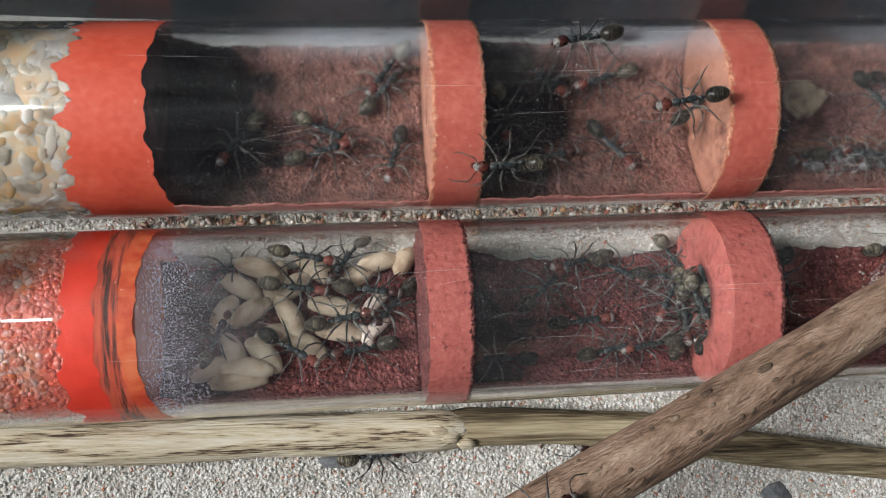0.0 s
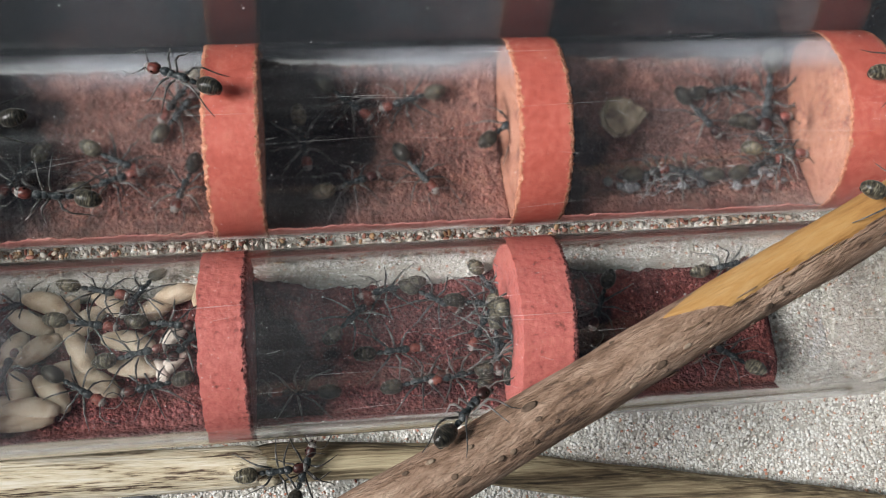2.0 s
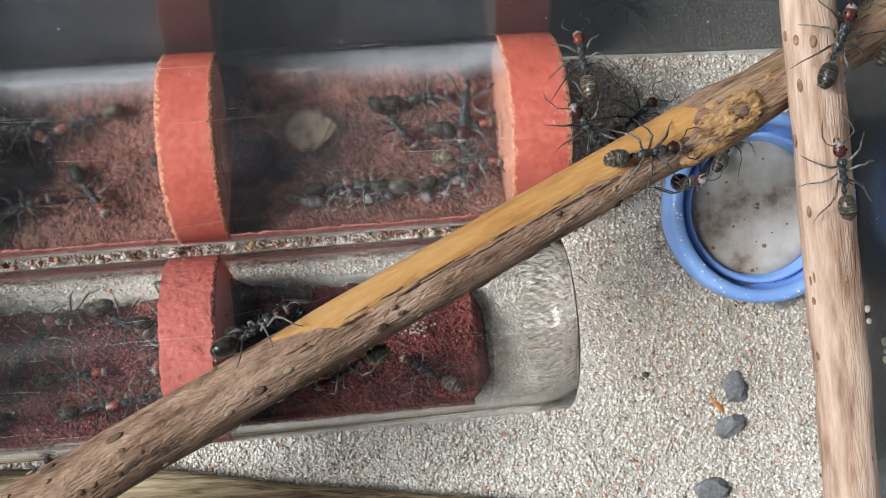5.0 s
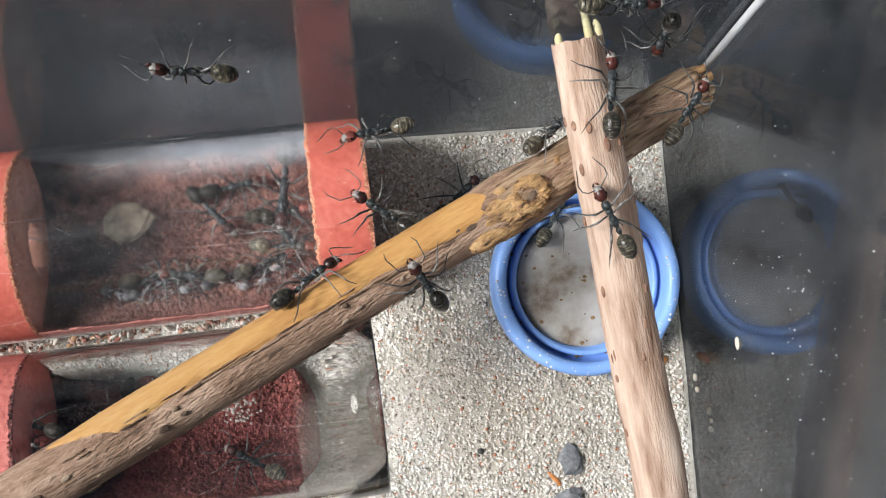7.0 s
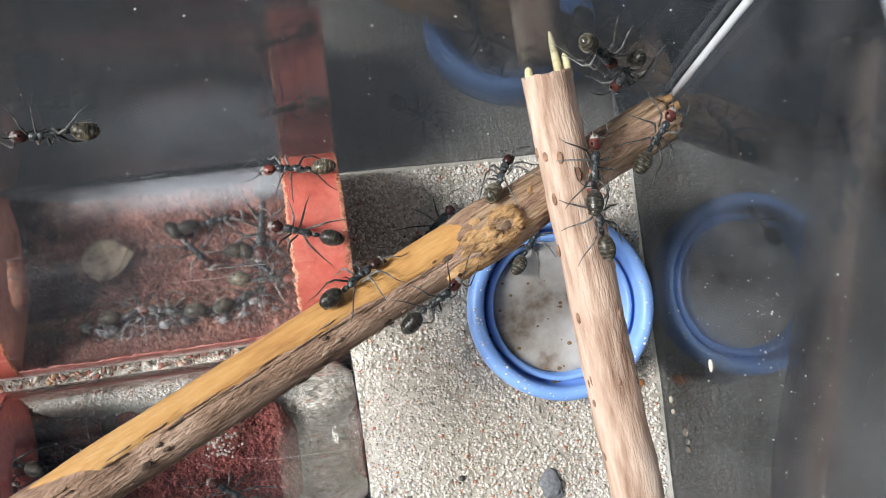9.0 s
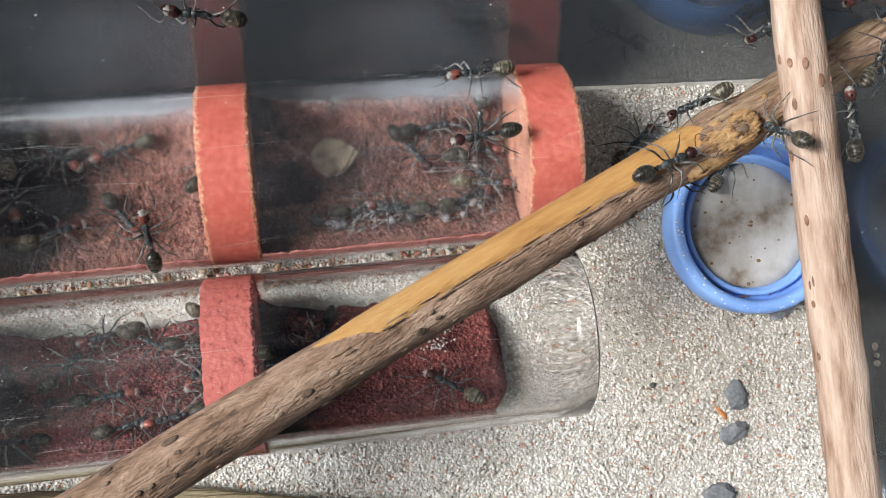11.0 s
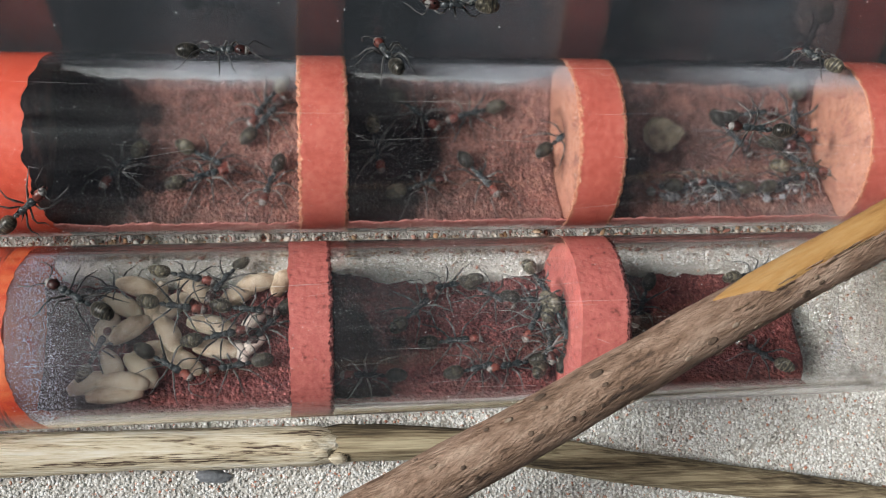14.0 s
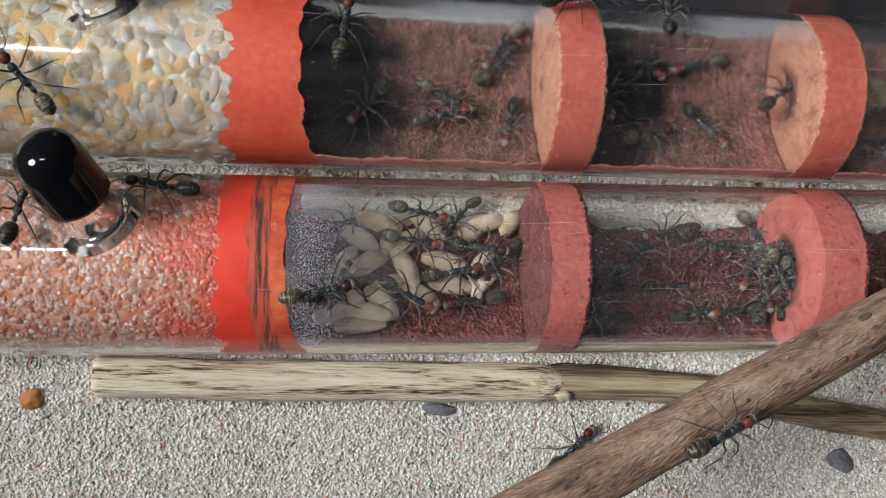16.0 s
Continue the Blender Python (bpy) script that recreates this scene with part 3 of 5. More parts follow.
def pebbles(bm, count, size, r, u0, u1, seed, squash=0.7):
    """Loose grains packed against the tube wall, each an island of its own, its flatter side to the wall."""
    rnd = random.Random(seed)
    for _ in range(count):
        u, a = rnd.uniform(u0, u1), rnd.uniform(-2.1, 2.1)
        s = size * rnd.uniform(0.5, 1.4)
        flat = s * squash * rnd.uniform(0.8, 1.1)
        m = Matrix.Translation((u, 0, 0)) @ Matrix.Rotation(-a, 4, "X") @ Matrix.Translation((0, 0, r - flat * rnd.uniform(0.92, 1.15))) @ Matrix.Rotation(rnd.uniform(0, 6.28), 4, "Z") @ Matrix.Rotation(rnd.gauss(0, 0.25), 4, "X") @ Matrix.Diagonal((s * rnd.uniform(0.95, 1.5), s, flat, 1))
        got = lump(bm, m, 10 if size > 0.9 else 6, 7 if size > 0.9 else 4)
        c = m.translation
        for v in got:
            v.co += (v.co - c) * 0.3 * noise.noise(v.co * (0.9 / size) + Vector((seed, 0, 0)))
            q = Vector((0, v.co.y, v.co.z))
            if q.length > r:
                v.co.y, v.co.z = (q * (r / q.length)).yz


plug("gravel_core", upper, ri_u - 0.11, -63, -22.8, 60, (0.2, 0.2), QUARTZ, QUARTZ)
bm = bmesh.new()
pebbles(bm, 2300, 1.15, ri_u - 0.03, -60, -20.9, 5, 0.55)
tagged(part("quartz_gravel", bm, QUARTZ, upper, "cream and amber quartz gravel"), kind="stuff")
plug("gravel_core", lower, ri_l - 0.15, -63, -22.6, 61, (0.2, 0.2), PINKGRAVEL, PINKGRAVEL)
bm = bmesh.new()
pebbles(bm, 7500, 0.46, ri_l - 0.03, -60, -22.2, 6, 0.85)
tagged(part("pink_gravel", bm, PINKGRAVEL, lower, "fine pinkish wet gravel"), kind="stuff")

# moisture, haze and painted reflection inside the tubes
def condensation(tube, r, u0, u1, a0, a1, near, far, tint, edge=0.0):
    """A thin film on the inner wall between two angles, used for moisture and for painted reflection; its cover goes
    from near to far along the tube and fades over the share edge at its start and sides.
    """
    m = bpy.data.materials.new("condensation")
    m.use_nodes = True
    N, L = m.node_tree.nodes, m.node_tree.links
    N.remove(N["Principled BSDF"])
    d, t, mix, co, sep, nz, mr, mul = (N.new(k) for k in ("ShaderNodeBsdfDiffuse", "ShaderNodeBsdfTransparent", "ShaderNodeMixShader", "ShaderNodeTexCoord", "ShaderNodeSeparateXYZ", "ShaderNodeTexNoise", "ShaderNodeMapRange", "ShaderNodeMath"))
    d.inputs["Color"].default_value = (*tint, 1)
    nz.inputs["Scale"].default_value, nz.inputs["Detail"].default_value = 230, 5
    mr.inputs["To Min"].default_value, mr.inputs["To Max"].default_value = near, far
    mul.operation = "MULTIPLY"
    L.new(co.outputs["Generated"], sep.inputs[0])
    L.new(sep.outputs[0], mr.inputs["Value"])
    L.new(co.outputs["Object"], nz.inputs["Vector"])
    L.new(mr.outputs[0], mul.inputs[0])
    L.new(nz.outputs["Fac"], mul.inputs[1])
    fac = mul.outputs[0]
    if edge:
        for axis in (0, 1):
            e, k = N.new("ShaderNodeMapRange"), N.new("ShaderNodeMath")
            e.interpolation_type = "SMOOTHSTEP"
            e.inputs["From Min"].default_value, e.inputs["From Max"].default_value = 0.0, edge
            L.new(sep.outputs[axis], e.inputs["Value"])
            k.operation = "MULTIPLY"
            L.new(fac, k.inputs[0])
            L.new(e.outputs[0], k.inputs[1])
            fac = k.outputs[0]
    L.new(fac, mix.inputs[0])
    L.new(t.outputs[0], mix.inputs[1])
    L.new(d.outputs[0], mix.inputs[2])
    L.new(mix.outputs[0], N["Material Output"].inputs["Surface"])
    bm = bmesh.new()
    n = 20
    angs = [radians(a0 + (a1 - a0) * k / n) for k in range(n + 1)]
    loft(bm, [[(u0 + (u1 - u0) * i / 6, (r - dr) * math.sin(a), (r - dr) * math.cos(a)) for dr, row in ((0, angs), (0.01, angs[::-1])) for a in row] for i in range(7)], True, False)
    film_part = part("condensation", bm, m, tube, "thin film inside the tube, moisture and painted reflection")
    film_part.visible_shadow = False


condensation(lower, LO["r"] - WALL - 0.03, -16.5, -4, -80, 80, 0.17, 0.0, (0.60, 0.56, 0.62))
# faint films over two chambers, a darker one at the lower tube's end
condensation(lower, LO["r"] - WALL - 0.03, 13.2, 37.7, -75, 75, 0.022, 0.012, (0.58, 0.57, 0.60))
condensation(lower, LO["r"] - WALL - 0.03, 67.5, 75.0, -85, 85, 0.22, 0.34, (0.30, 0.265, 0.225))
condensation(upper, UP["r"] - WALL - 0.035, 43.2, 70.4, -75, 75, 0.018, 0.012, (0.58, 0.58, 0.62))
# bluish reflection along the upper tube's back, painted as a diffuse film
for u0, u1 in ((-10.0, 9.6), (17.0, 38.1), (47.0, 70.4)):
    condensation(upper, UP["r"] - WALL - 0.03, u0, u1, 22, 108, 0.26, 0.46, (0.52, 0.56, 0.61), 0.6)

# water beads inside the brood chamber, dust specks on the tubes
rnd = random.Random(12)
bm = bmesh.new()
for _ in range(3400):
    u, a = rnd.triangular(-16.5, -10.0, -14.6), rnd.uniform(-1.25, 1.1)
    s = rnd.choice((0.03, 0.035, 0.04, 0.05, 0.06))
    rad = LO["r"] - WALL - 0.01
    ball(bm, (u, rad * math.sin(a), rad * math.cos(a)), (s, s, s), 6, 4)
tagged(part("water_beads", bm, BEAD, lower, "tiny water beads"), kind="stuff")
for t, spec, seed in ((upper, UP, 3), (lower, LO, 4)):
    rnd = random.Random(seed)
    bm = bmesh.new()
    for k in range(1000 if seed == 3 else 650):
        u, a = rnd.uniform(-20, 75) if k % 2 else rnd.uniform(-17, 30), rnd.gauss(0.1, 0.65)
        s = rnd.choice((0.015, 0.02, 0.025, 0.03, 0.035, 0.05))
        ball(bm, (u, spec["r"] * math.sin(a), spec["r"] * math.cos(a)), (s * rnd.uniform(1, 2), s, s), 5, 3)
    for k in range(46):
        u, a, ln = rnd.uniform(-20, 70), rnd.gauss(0.0, 0.6), rnd.uniform(0.5, 4) if k % 4 else rnd.uniform(5, 14)
        da = rnd.uniform(-0.05, 0.05) if k % 3 else rnd.uniform(-0.15, 0.15)
        tube_along(bm, [(u + ln * f, (spec["r"] + 0.005) * math.sin(a + da * f), (spec["r"] + 0.005) * math.cos(a + da * f)) for f in (0, 0.5, 1)], [0.002, 0.008, 0.002], 4)
    tagged(part("dust", bm, DUST, t, "white dust specks and hairline scratches"), kind="stuff")

# pale crumbs on the last floor of the lower tube
rnd = random.Random(21)
bm = bmesh.new()
for _ in range(120):
    u, v, r = rnd.gauss(60.8, 1.1), rnd.gauss(0.7, 0.8), rnd.uniform(0.06, 0.17)
    ball(bm, (u, v, -4.75 + 0.07 * abs(v) + rnd.uniform(-0.1, 0.35)), (r, r, r), 6, 4, 0, 0.3)
tagged(part("pale_crumbs", bm, GREYCRUMB, lower, "pale crumbs on the plaster floor"), kind="stuff")

# filling ports with black caps, leaning back from the tubes
for t, spec, u, a, lean in ((upper, UP, -34.4, 25.0, -24), (lower, LO, -33.2, 24.0, -12)):
    m = pose(0, 0, 0, -a, 0, 0) @ mm(u, 0, spec["r"] - 0.4, lean, -21)
    n = 40
    bm = bmesh.new()
    prof = [(2.0, 0.0), (3.9, 0.0), (3.7, 0.45), (3.2, 0.75), (2.8, 1.1), (2.5, 1.6), (2.4, 4.4), (2.4, 8.0), (2.0, 8.0), (2.0, 0.0)]
    loft(bm, [[(r * math.cos(6.2832 * k / n), r * math.sin(6.2832 * k / n), z) for k in range(n)] for r, z in prof], True, False)
    port = part("port", bm, CLEAR, t, "clear filling spout", m)
    port.visible_shadow = False
    bm = bmesh.new()
    prof = [(2.45, 3.7), (2.85, 3.72), (3.05, 3.9), (3.08, 4.3), (3.0, 5.0), (2.98, 7.9), (2.9, 8.9), (2.6, 9.8), (1.9, 10.5), (0.95, 10.85), (0.02, 10.95)]
    loft(bm, [[(r * math.cos(6.2832 * k / n), r * math.sin(6.2832 * k / n), z) for k in range(n)] for r, z in prof], True, True)
    part("cap", bm, BLACK, port, "glossy black rubber cap")

# ---- sticks ----
WOOD = varied("pale_dry_wood", [(0.40, (0.08, 0.05, 0.035)), (0.415, (0.24, 0.18, 0.12)), (0.445, (0.56, 0.46, 0.31)), (0.50, (0.72, 0.63, 0.46)), (0.60, (0.84, 0.78, 0.66))], 5200, 0.8, 6, 0.3, 4200, fine=900, stretch=(0.07, 1, 1))
WOOD_GREY = varied("grey_brown_wood", [(0.36, (0.04, 0.03, 0.02)), (0.44, (0.16, 0.12, 0.07)), (0.52, (0.36, 0.29, 0.18)), (0.64, (0.58, 0.50, 0.33))], 3600, 0.85, 8, 0.5, 2600, fine=500, stretch=(0.035, 1, 1))
BARK = varied("brown_bark", [(0.34, (0.10, 0.066, 0.05)), (0.43, (0.29, 0.18, 0.12)), (0.54, (0.45, 0.30, 0.215)), (0.68, (0.61, 0.44, 0.33))], 1700, 0.85, 10, 0.45, 4600, fine=420, stretch=(0.30, 1, 1))
PEELED = varied("peeled_orange_wood", [(0.32, (0.30, 0.14, 0.05)), (0.42, (0.48, 0.245, 0.08)), (0.52, (0.57, 0.315, 0.11)), (0.72, (0.66, 0.43, 0.20))], 1500, 0.65, 8, 0.16, 4200, fine=260, stretch=(0.2, 1, 1))
PINK = varied("pinkish_bark", [(0.34, (0.15, 0.08, 0.052)), (0.43, (0.36, 0.235, 0.17)), (0.54, (0.53, 0.385, 0.30)), (0.69, (0.70, 0.56, 0.46))], 1200, 0.8, 9, 0.2, 5200, fine=300, stretch=(0.15, 1, 1))
STRIPPED = varied("stripped_brown_wood", [(0.34, (0.08, 0.05, 0.032)), (0.44, (0.26, 0.165, 0.10)), (0.56, (0.40, 0.275, 0.175)), (0.72, (0.50, 0.38, 0.27))], 2200, 0.75, 8, 0.5, 3600, stretch=(0.1, 1, 1))
KNOT = varied("knotty_orange_wood", [(0.36, (0.07, 0.042, 0.026)), (0.43, (0.32, 0.185, 0.09)), (0.54, (0.50, 0.30, 0.13)), (0.72, (0.56, 0.40, 0.23))], 1500, 0.8, 8, 0.6, 2600, stretch=(0.3, 1, 1))
FIBRE = varied("frayed_fibre", [(0.3, (0.25, 0.12, 0.05)), (0.7, (0.55, 0.33, 0.15))], 800, 0.9, 5, 0.2, 2000)
SPLINT = varied("pale_splinter", [(0.3, (0.55, 0.48, 0.25)), (0.7, (0.68, 0.62, 0.40))], 500, 0.7)
PORE = varied("dark_pore", [(0.35, (0.07, 0.048, 0.035)), (0.7, (0.25, 0.17, 0.12))], 900, 0.9, 4, 0.1, 2500)
PORE_PALE = varied("pale_pore", [(0.35, (0.22, 0.15, 0.10)), (0.7, (0.48, 0.38, 0.29))], 900, 0.9, 4, 0.1, 2500)
PORE_PINK = varied("brown_pore", [(0.35, (0.16, 0.08, 0.05)), (0.7, (0.40, 0.24, 0.17))], 900, 0.9, 4, 0.1, 2500)


def stick_pose(a, b):
    a, b = Vector(a), Vector(b)
    return Matrix.Translation(a * MM) @ (b - a).to_track_quat("X", "Z").to_matrix().to_4x4()


STICK_A = ((0, -29.8, 27.6), (107.5, 23.8, 15.3), 2.55)
STICK_B = ((94.3, 27.3, 23.5), (106.7, -45.0, 6.2), 2.5)


def stem(bm, pts, rad, seed, n=30, lump=0.05, ridge=0.025, ends=None):
    """A woody stem: lumps along it, fine lengthwise ridges round it."""
    def wob(i, q):
        c, d = math.cos(q), math.sin(q)
        return 1 + lump * noise.noise(Vector((i * 0.09, c * 1.6, d * 1.6 + seed))) + ridge * noise.noise(Vector((i * 0.05, c * 6, d * 6 + seed))) + 0.5 * ridge * noise.noise(Vector((i * 0.35, c * 9, d * 9 + seed)))
    rings = tube_along(bm, pts, rad, n, True, wob)
    for ring, sgn in ((rings[0], -1), (rings[-1], 1)):
        for k, v in enumerate(ring):
            v.co.x += sgn * 0.5 * noise.noise(Vector((k * 0.7, seed, 4)))
    return rings


def spot(bm, s, ang, r, ln, wd, tall=0.12):
    """A raised, split bark pore lying on the stem."""
    ball(bm, (s, -r * math.sin(ang), r * math.cos(ang)), (ln, wd, wd), 10, 6)
    c = Vector((s, -r * math.sin(ang), r * math.cos(ang)))
    n = Vector((0, -math.sin(ang), math.cos(ang)))
    for v in bm.verts:
        d = (v.co - c).dot(n)
        v.co -= n * d * (1 - tall / wd)


# pale split stick on the sand
pale = thing("stick", "pale dry split stick lying on the sand", "stick", mm(0, 0, 0), "sticks")
ctrl = [(-35.4, -19.5), (-22, -19.5), (-8, -19.2), (6, -19.0), (13.6, -18.9), (15.0, -18.8), (24, -18.8), (34, -19.6), (46, -21.7), (60, -23.6), (72, -25.4), (82, -27.1)]
def along(x):
    for (x0, y0), (x1, y1) in zip(ctrl, ctrl[1:]):
        if x <= x1:
            return y0 + (y1 - y0) * (x - x0) / (x1 - x0)
    return ctrl[-1][1]
bm = bmesh.new()
xs = [-35.4 + 50.0 * i / 70 for i in range(71)]
stem(bm, [(x, along(x), 2.15) for x in xs], [2.15 - 0.75 * max(0.0, (x - 10.5) / 4.1) ** 2 for x in xs], 2.0, 36, 0.1, 0.08)
part("stem", bm, WOOD, pale)
bm = bmesh.new()
xs = [9.5 + 72.5 * i / 96 for i in range(97)]
stem(bm, [(x, along(x), 1.8) for x in xs], [1.95 - 0.3 * (x - 12) / 70 - 0.6 * max(0.0, (14 - x) / 4.5) for x in xs], 3.0, 36, 0.1, 0.09)
part("stem", bm, WOOD_GREY, pale, "greyer thinner end of the stick")
bm = bmesh.new()
ball(bm, (12.2, -19.0, 3.0), (2.6, 1.3, 1.25), 22, 14, 0.2, 0.35)
ball(bm, (14.3, -20.0, 3.2), (1.1, 0.8, 0.9), 16, 10, 0.3, 0.5)
part("knot", bm, WOOD, pale, "broken side knot")

# barked stick across the tubes, its upper side peeled to orange wood
barked = thing("stick", "brown barked stick with an orange peeled side", "stick", stick_pose(*STICK_A[:2]), "sticks")
ln = (Vector(STICK_A[1]) - Vector(STICK_A[0])).length
N = 260
pts = [(ln * i / N, 0.25 * noise.noise(Vector((i * 0.02, 1, 0))), 0.2 * noise.noise(Vector((i * 0.02, 5, 0)))) for i in range(N + 1)]
rad = [STICK_A[2] * (1 + 0.16 * math.exp(-((i / N * ln - 99.5) / 3.5) ** 2) - 0.04 * (i / N)) for i in range(N + 1)]
bm = bmesh.new()
stem(bm, pts, rad, 5.0, 40, 0.05, 0.03)
part("stem", bm, BARK, barked)
bm = bmesh.new()
rings = []
for i in range(140):
    s = 55.0 + 46.5 * i / 139
    f = i / 139
    wide = radians(46 + 34 * f ** 3) * min(1, f * 9, 1.0) * (1 + 0.25 * noise.noise(Vector((s * 0.3, 2, 8)))) * min(1.0, (1 - f) * 10 + 0.3)
    mid = radians(60 - 6 * f) + 0.08 * noise.noise(Vector((s * 0.2, 7, 1)))
    ring = []
    for k in range(17):
        a = mid + wide * (k / 8 - 1) * (1 + 0.10 * noise.noise(Vector((s * 1.1, (k > 8) * 9, 5))) + 0.06 * noise.noise(Vector((s * 3.3, (k > 8) * 9, 8))))
        edge = abs(k / 8 - 1)
        r = STICK_A[2] * (1.0 - 0.02 * f) + (0.17 - 0.34 * edge ** 6) + 0.03 * noise.noise(Vector((s * 0.5, k * 0.6, 3)))
        ring.append((s, r * math.sin(a), r * math.cos(a)))
    rings.append(ring)
loft(bm, rings, False, False)
part("peeled_wood", bm, PEELED, barked, "bare orange wood where the bark is gone")
bm = bmesh.new()
near = [i for i in range(N + 1) if ln * i / N > 95.0]
stem(bm, [pts[i] for i in near], [rad[i] * (0.97 + 0.05 * min(1.0, (k / 8.0))) for k, i in enumerate(near)], 6.0, 44, 0.08, 0.06)
part("stripped_end", bm, STRIPPED, barked, "orange-brown stripped end of the stick")
bm = bmesh.new()
ball(bm, (99.4, -0.3, 1.6), (4.6, 2.2, 1.35), 44, 24, 0.06, 0.16)
ball(bm, (96.6, -1.5, 1.4), (3.6, 1.3, 1.1), 36, 18, 0.06, 0.22)
ball(bm, (103.5, 0.5, 1.0), (3.6, 1.6, 1.5), 36, 18, 0.06, 0.22)
ring = [(100.3 + 1.45 * math.cos(6.2832 * k / 28), -0.4 + 1.15 * math.sin(6.2832 * k / 28), 2.75 + 0.25 * math.sin(12.566 * k / 28)) for k in range(29)]
tube_along(bm, ring, [0.62 + 0.12 * math.sin(3.1 * k) for k in range(28)] + [0.62], 12, False, lambda i, a: 1 + 0.3 * noise.noise(Vector((i * 0.5, math.cos(a) * 2, math.sin(a) * 2))))
part("knot", bm, KNOT, barked, "knobbly side knot")
bm = bmesh.new()
ball(bm, (100.3, -0.4, 2.75), (0.85, 0.6, 0.3), 14, 9, 0.0, 0.4)
ball(bm, (97.0, -1.7, 1.75), (1.5, 0.7, 0.75), 14, 9, 0.1, 0.5)
part("knot_scar", bm, PORE, barked, "dark cracked scar of the knot")
for k in range(9):
    a = 6.28 * k / 9
    bm = bmesh.new()
    ball(bm, (ln + 0.6 + 0.5 * math.sin(3.1 * k), 1.7 * math.cos(a), 1.7 * math.sin(a)), (1.6, 0.5, 0.5), 8, 6, 0.2, 0.5)
    part("frayed_fibre", bm, FIBRE if k % 3 else STRIPPED, barked, "frayed orange-brown broken end")
rnd = random.Random(31)
for k in range(64):
    s = rnd.uniform(22, 105)
    a = rnd.uniform(-1.9, 0.2) if 51 < s < 97 else rnd.uniform(-1.7, 1.5)
    big = rnd.random() < 0.3
    bm = bmesh.new()
    spot(bm, s, a, STICK_A[2], rnd.uniform(0.5, 0.9) if big else rnd.uniform(0.2, 0.45), rnd.uniform(0.26, 0.38) if big else rnd.uniform(0.15, 0.25), 0.08)
    for v in bm.verts:
        v.co.y = -v.co.y
    part("bark_pore", bm, PORE if big or rnd.random() < 0.5 else PORE_PALE, barked)
for k in range(44):
    s = rnd.uniform(56, 99)
    f = (s - 55.0) / 46.5
    a = radians((60 - 6 * f) - (46 + 34 * f ** 3)) + rnd.gauss(0, 0.06)
    bm = bmesh.new()
    ball(bm, (s, STICK_A[2] * 1.02 * math.sin(a), STICK_A[2] * 1.02 * math.cos(a)), (rnd.uniform(0.5, 1.6), rnd.uniform(0.04, 0.09), rnd.uniform(0.06, 0.12)), 8, 5, 0.0, 0.4)
    part("bark_flake", bm, STRIPPED if k % 3 == 0 else BARK, barked)

# bare pinkish stick on top of it
bare = thing("stick", "pinkish brown bare stick leaning over another stick", "stick", stick_pose(*STICK_B[:2]), "sticks")
ln_b = (Vector(STICK_B[1]) - Vector(STICK_B[0])).length
pts = [(ln_b * i / 180, 0.5 * noise.noise(Vector((i * 0.02, 11, 0))), 0.3 * noise.noise(Vector((i * 0.02, 15, 0)))) for i in range(181)]
rad = [2.25 + 0.5 * i / 180 for i in range(181)]
bm = bmesh.new()
stem(bm, pts, rad, 8.0, 36, 0.06, 0.05)
part("stem", bm, PINK, bare)
for k, (dy, dz, h) in enumerate([(-1.7, 0.6, 0.9), (1.1, 0.3, 4.4), (2.0, 0.2, 2.3)]):
    bm = bmesh.new()
    tube_along(bm, [(0.8, dy, dz), (-h * 0.5, dy, dz), (-h * 0.8, dy * 0.97, dz), (-h, dy * 0.95, dz)], [0.42, 0.36, 0.3, 0.1], 7)
    part("splinter", bm, SPLINT, bare, "pale split fibre")
for k in range(44):
    bm = bmesh.new()
    spot(bm, rnd.uniform(6, 70), rnd.uniform(-1.6, 1.6), 2.42, rnd.uniform(0.35, 0.7), rnd.uniform(0.18, 0.32))
    part("bark_pore", bm, PORE_PINK, bare)

# ---- dish ----
BLUE = varied("blue_plastic", [(0.3, (0.17, 0.33, 0.72)), (0.7, (0.24, 0.42, 0.80))], 200, 0.35, 3, 0.02, 900)
MILK = varied("dried_sugar_film", [(0.36, (0.16, 0.12, 0.085)), (0.47, (0.36, 0.33, 0.29)), (0.6, (0.46, 0.45, 0.43)), (0.75, (0.54, 0.53, 0.52))], 160, 0.5, 6, 0.05, 900)
CRUST = varied("brown_crust", [(0.3, (0.12, 0.07, 0.03)), (0.7, (0.35, 0.22, 0.11))], 900, 0.8)
dish = thing("feeding_dish", "blue plastic bottle cap with whitish sugar residue", "bottle cap", mm(98.6, 6.4, 0))


def turned(bm, prof, n=72):
    loft(bm, [[(max(r, 0.01) * math.cos(6.2832 * k / n), max(r, 0.01) * math.sin(6.2832 * k / n), z) for k in range(n)] for r, z in prof])


bm = bmesh.new()
turned(bm, [(0, 0.0), (9.6, 0.0), (10.1, 0.3), (10.25, 1.2), (10.25, 3.6), (10.0, 4.1), (9.4, 4.2), (8.9, 4.0), (8.75, 3.4), (8.6, 1.6), (8.2, 1.2), (0, 1.1)])
part("cap_body", bm, BLUE, dish)
bm = bmesh.new()
turned(bm, [(7.3, 1.1), (7.5, 2.4), (7.7, 2.6), (8.0, 2.6), (8.15, 2.4), (8.2, 1.1)])
part("inner_ring", bm, BLUE, dish, "thin inner sealing ring")
bm = bmesh.new()
turned(bm, [(0, 1.15), (7.3, 1.15), (7.2, 1.5), (6.0, 1.42), (3, 1.38), (0, 1.4)])
part("residue", bm, MILK, dish, "dried whitish sugar film")
rnd = random.Random(8)
bm = bmesh.new()
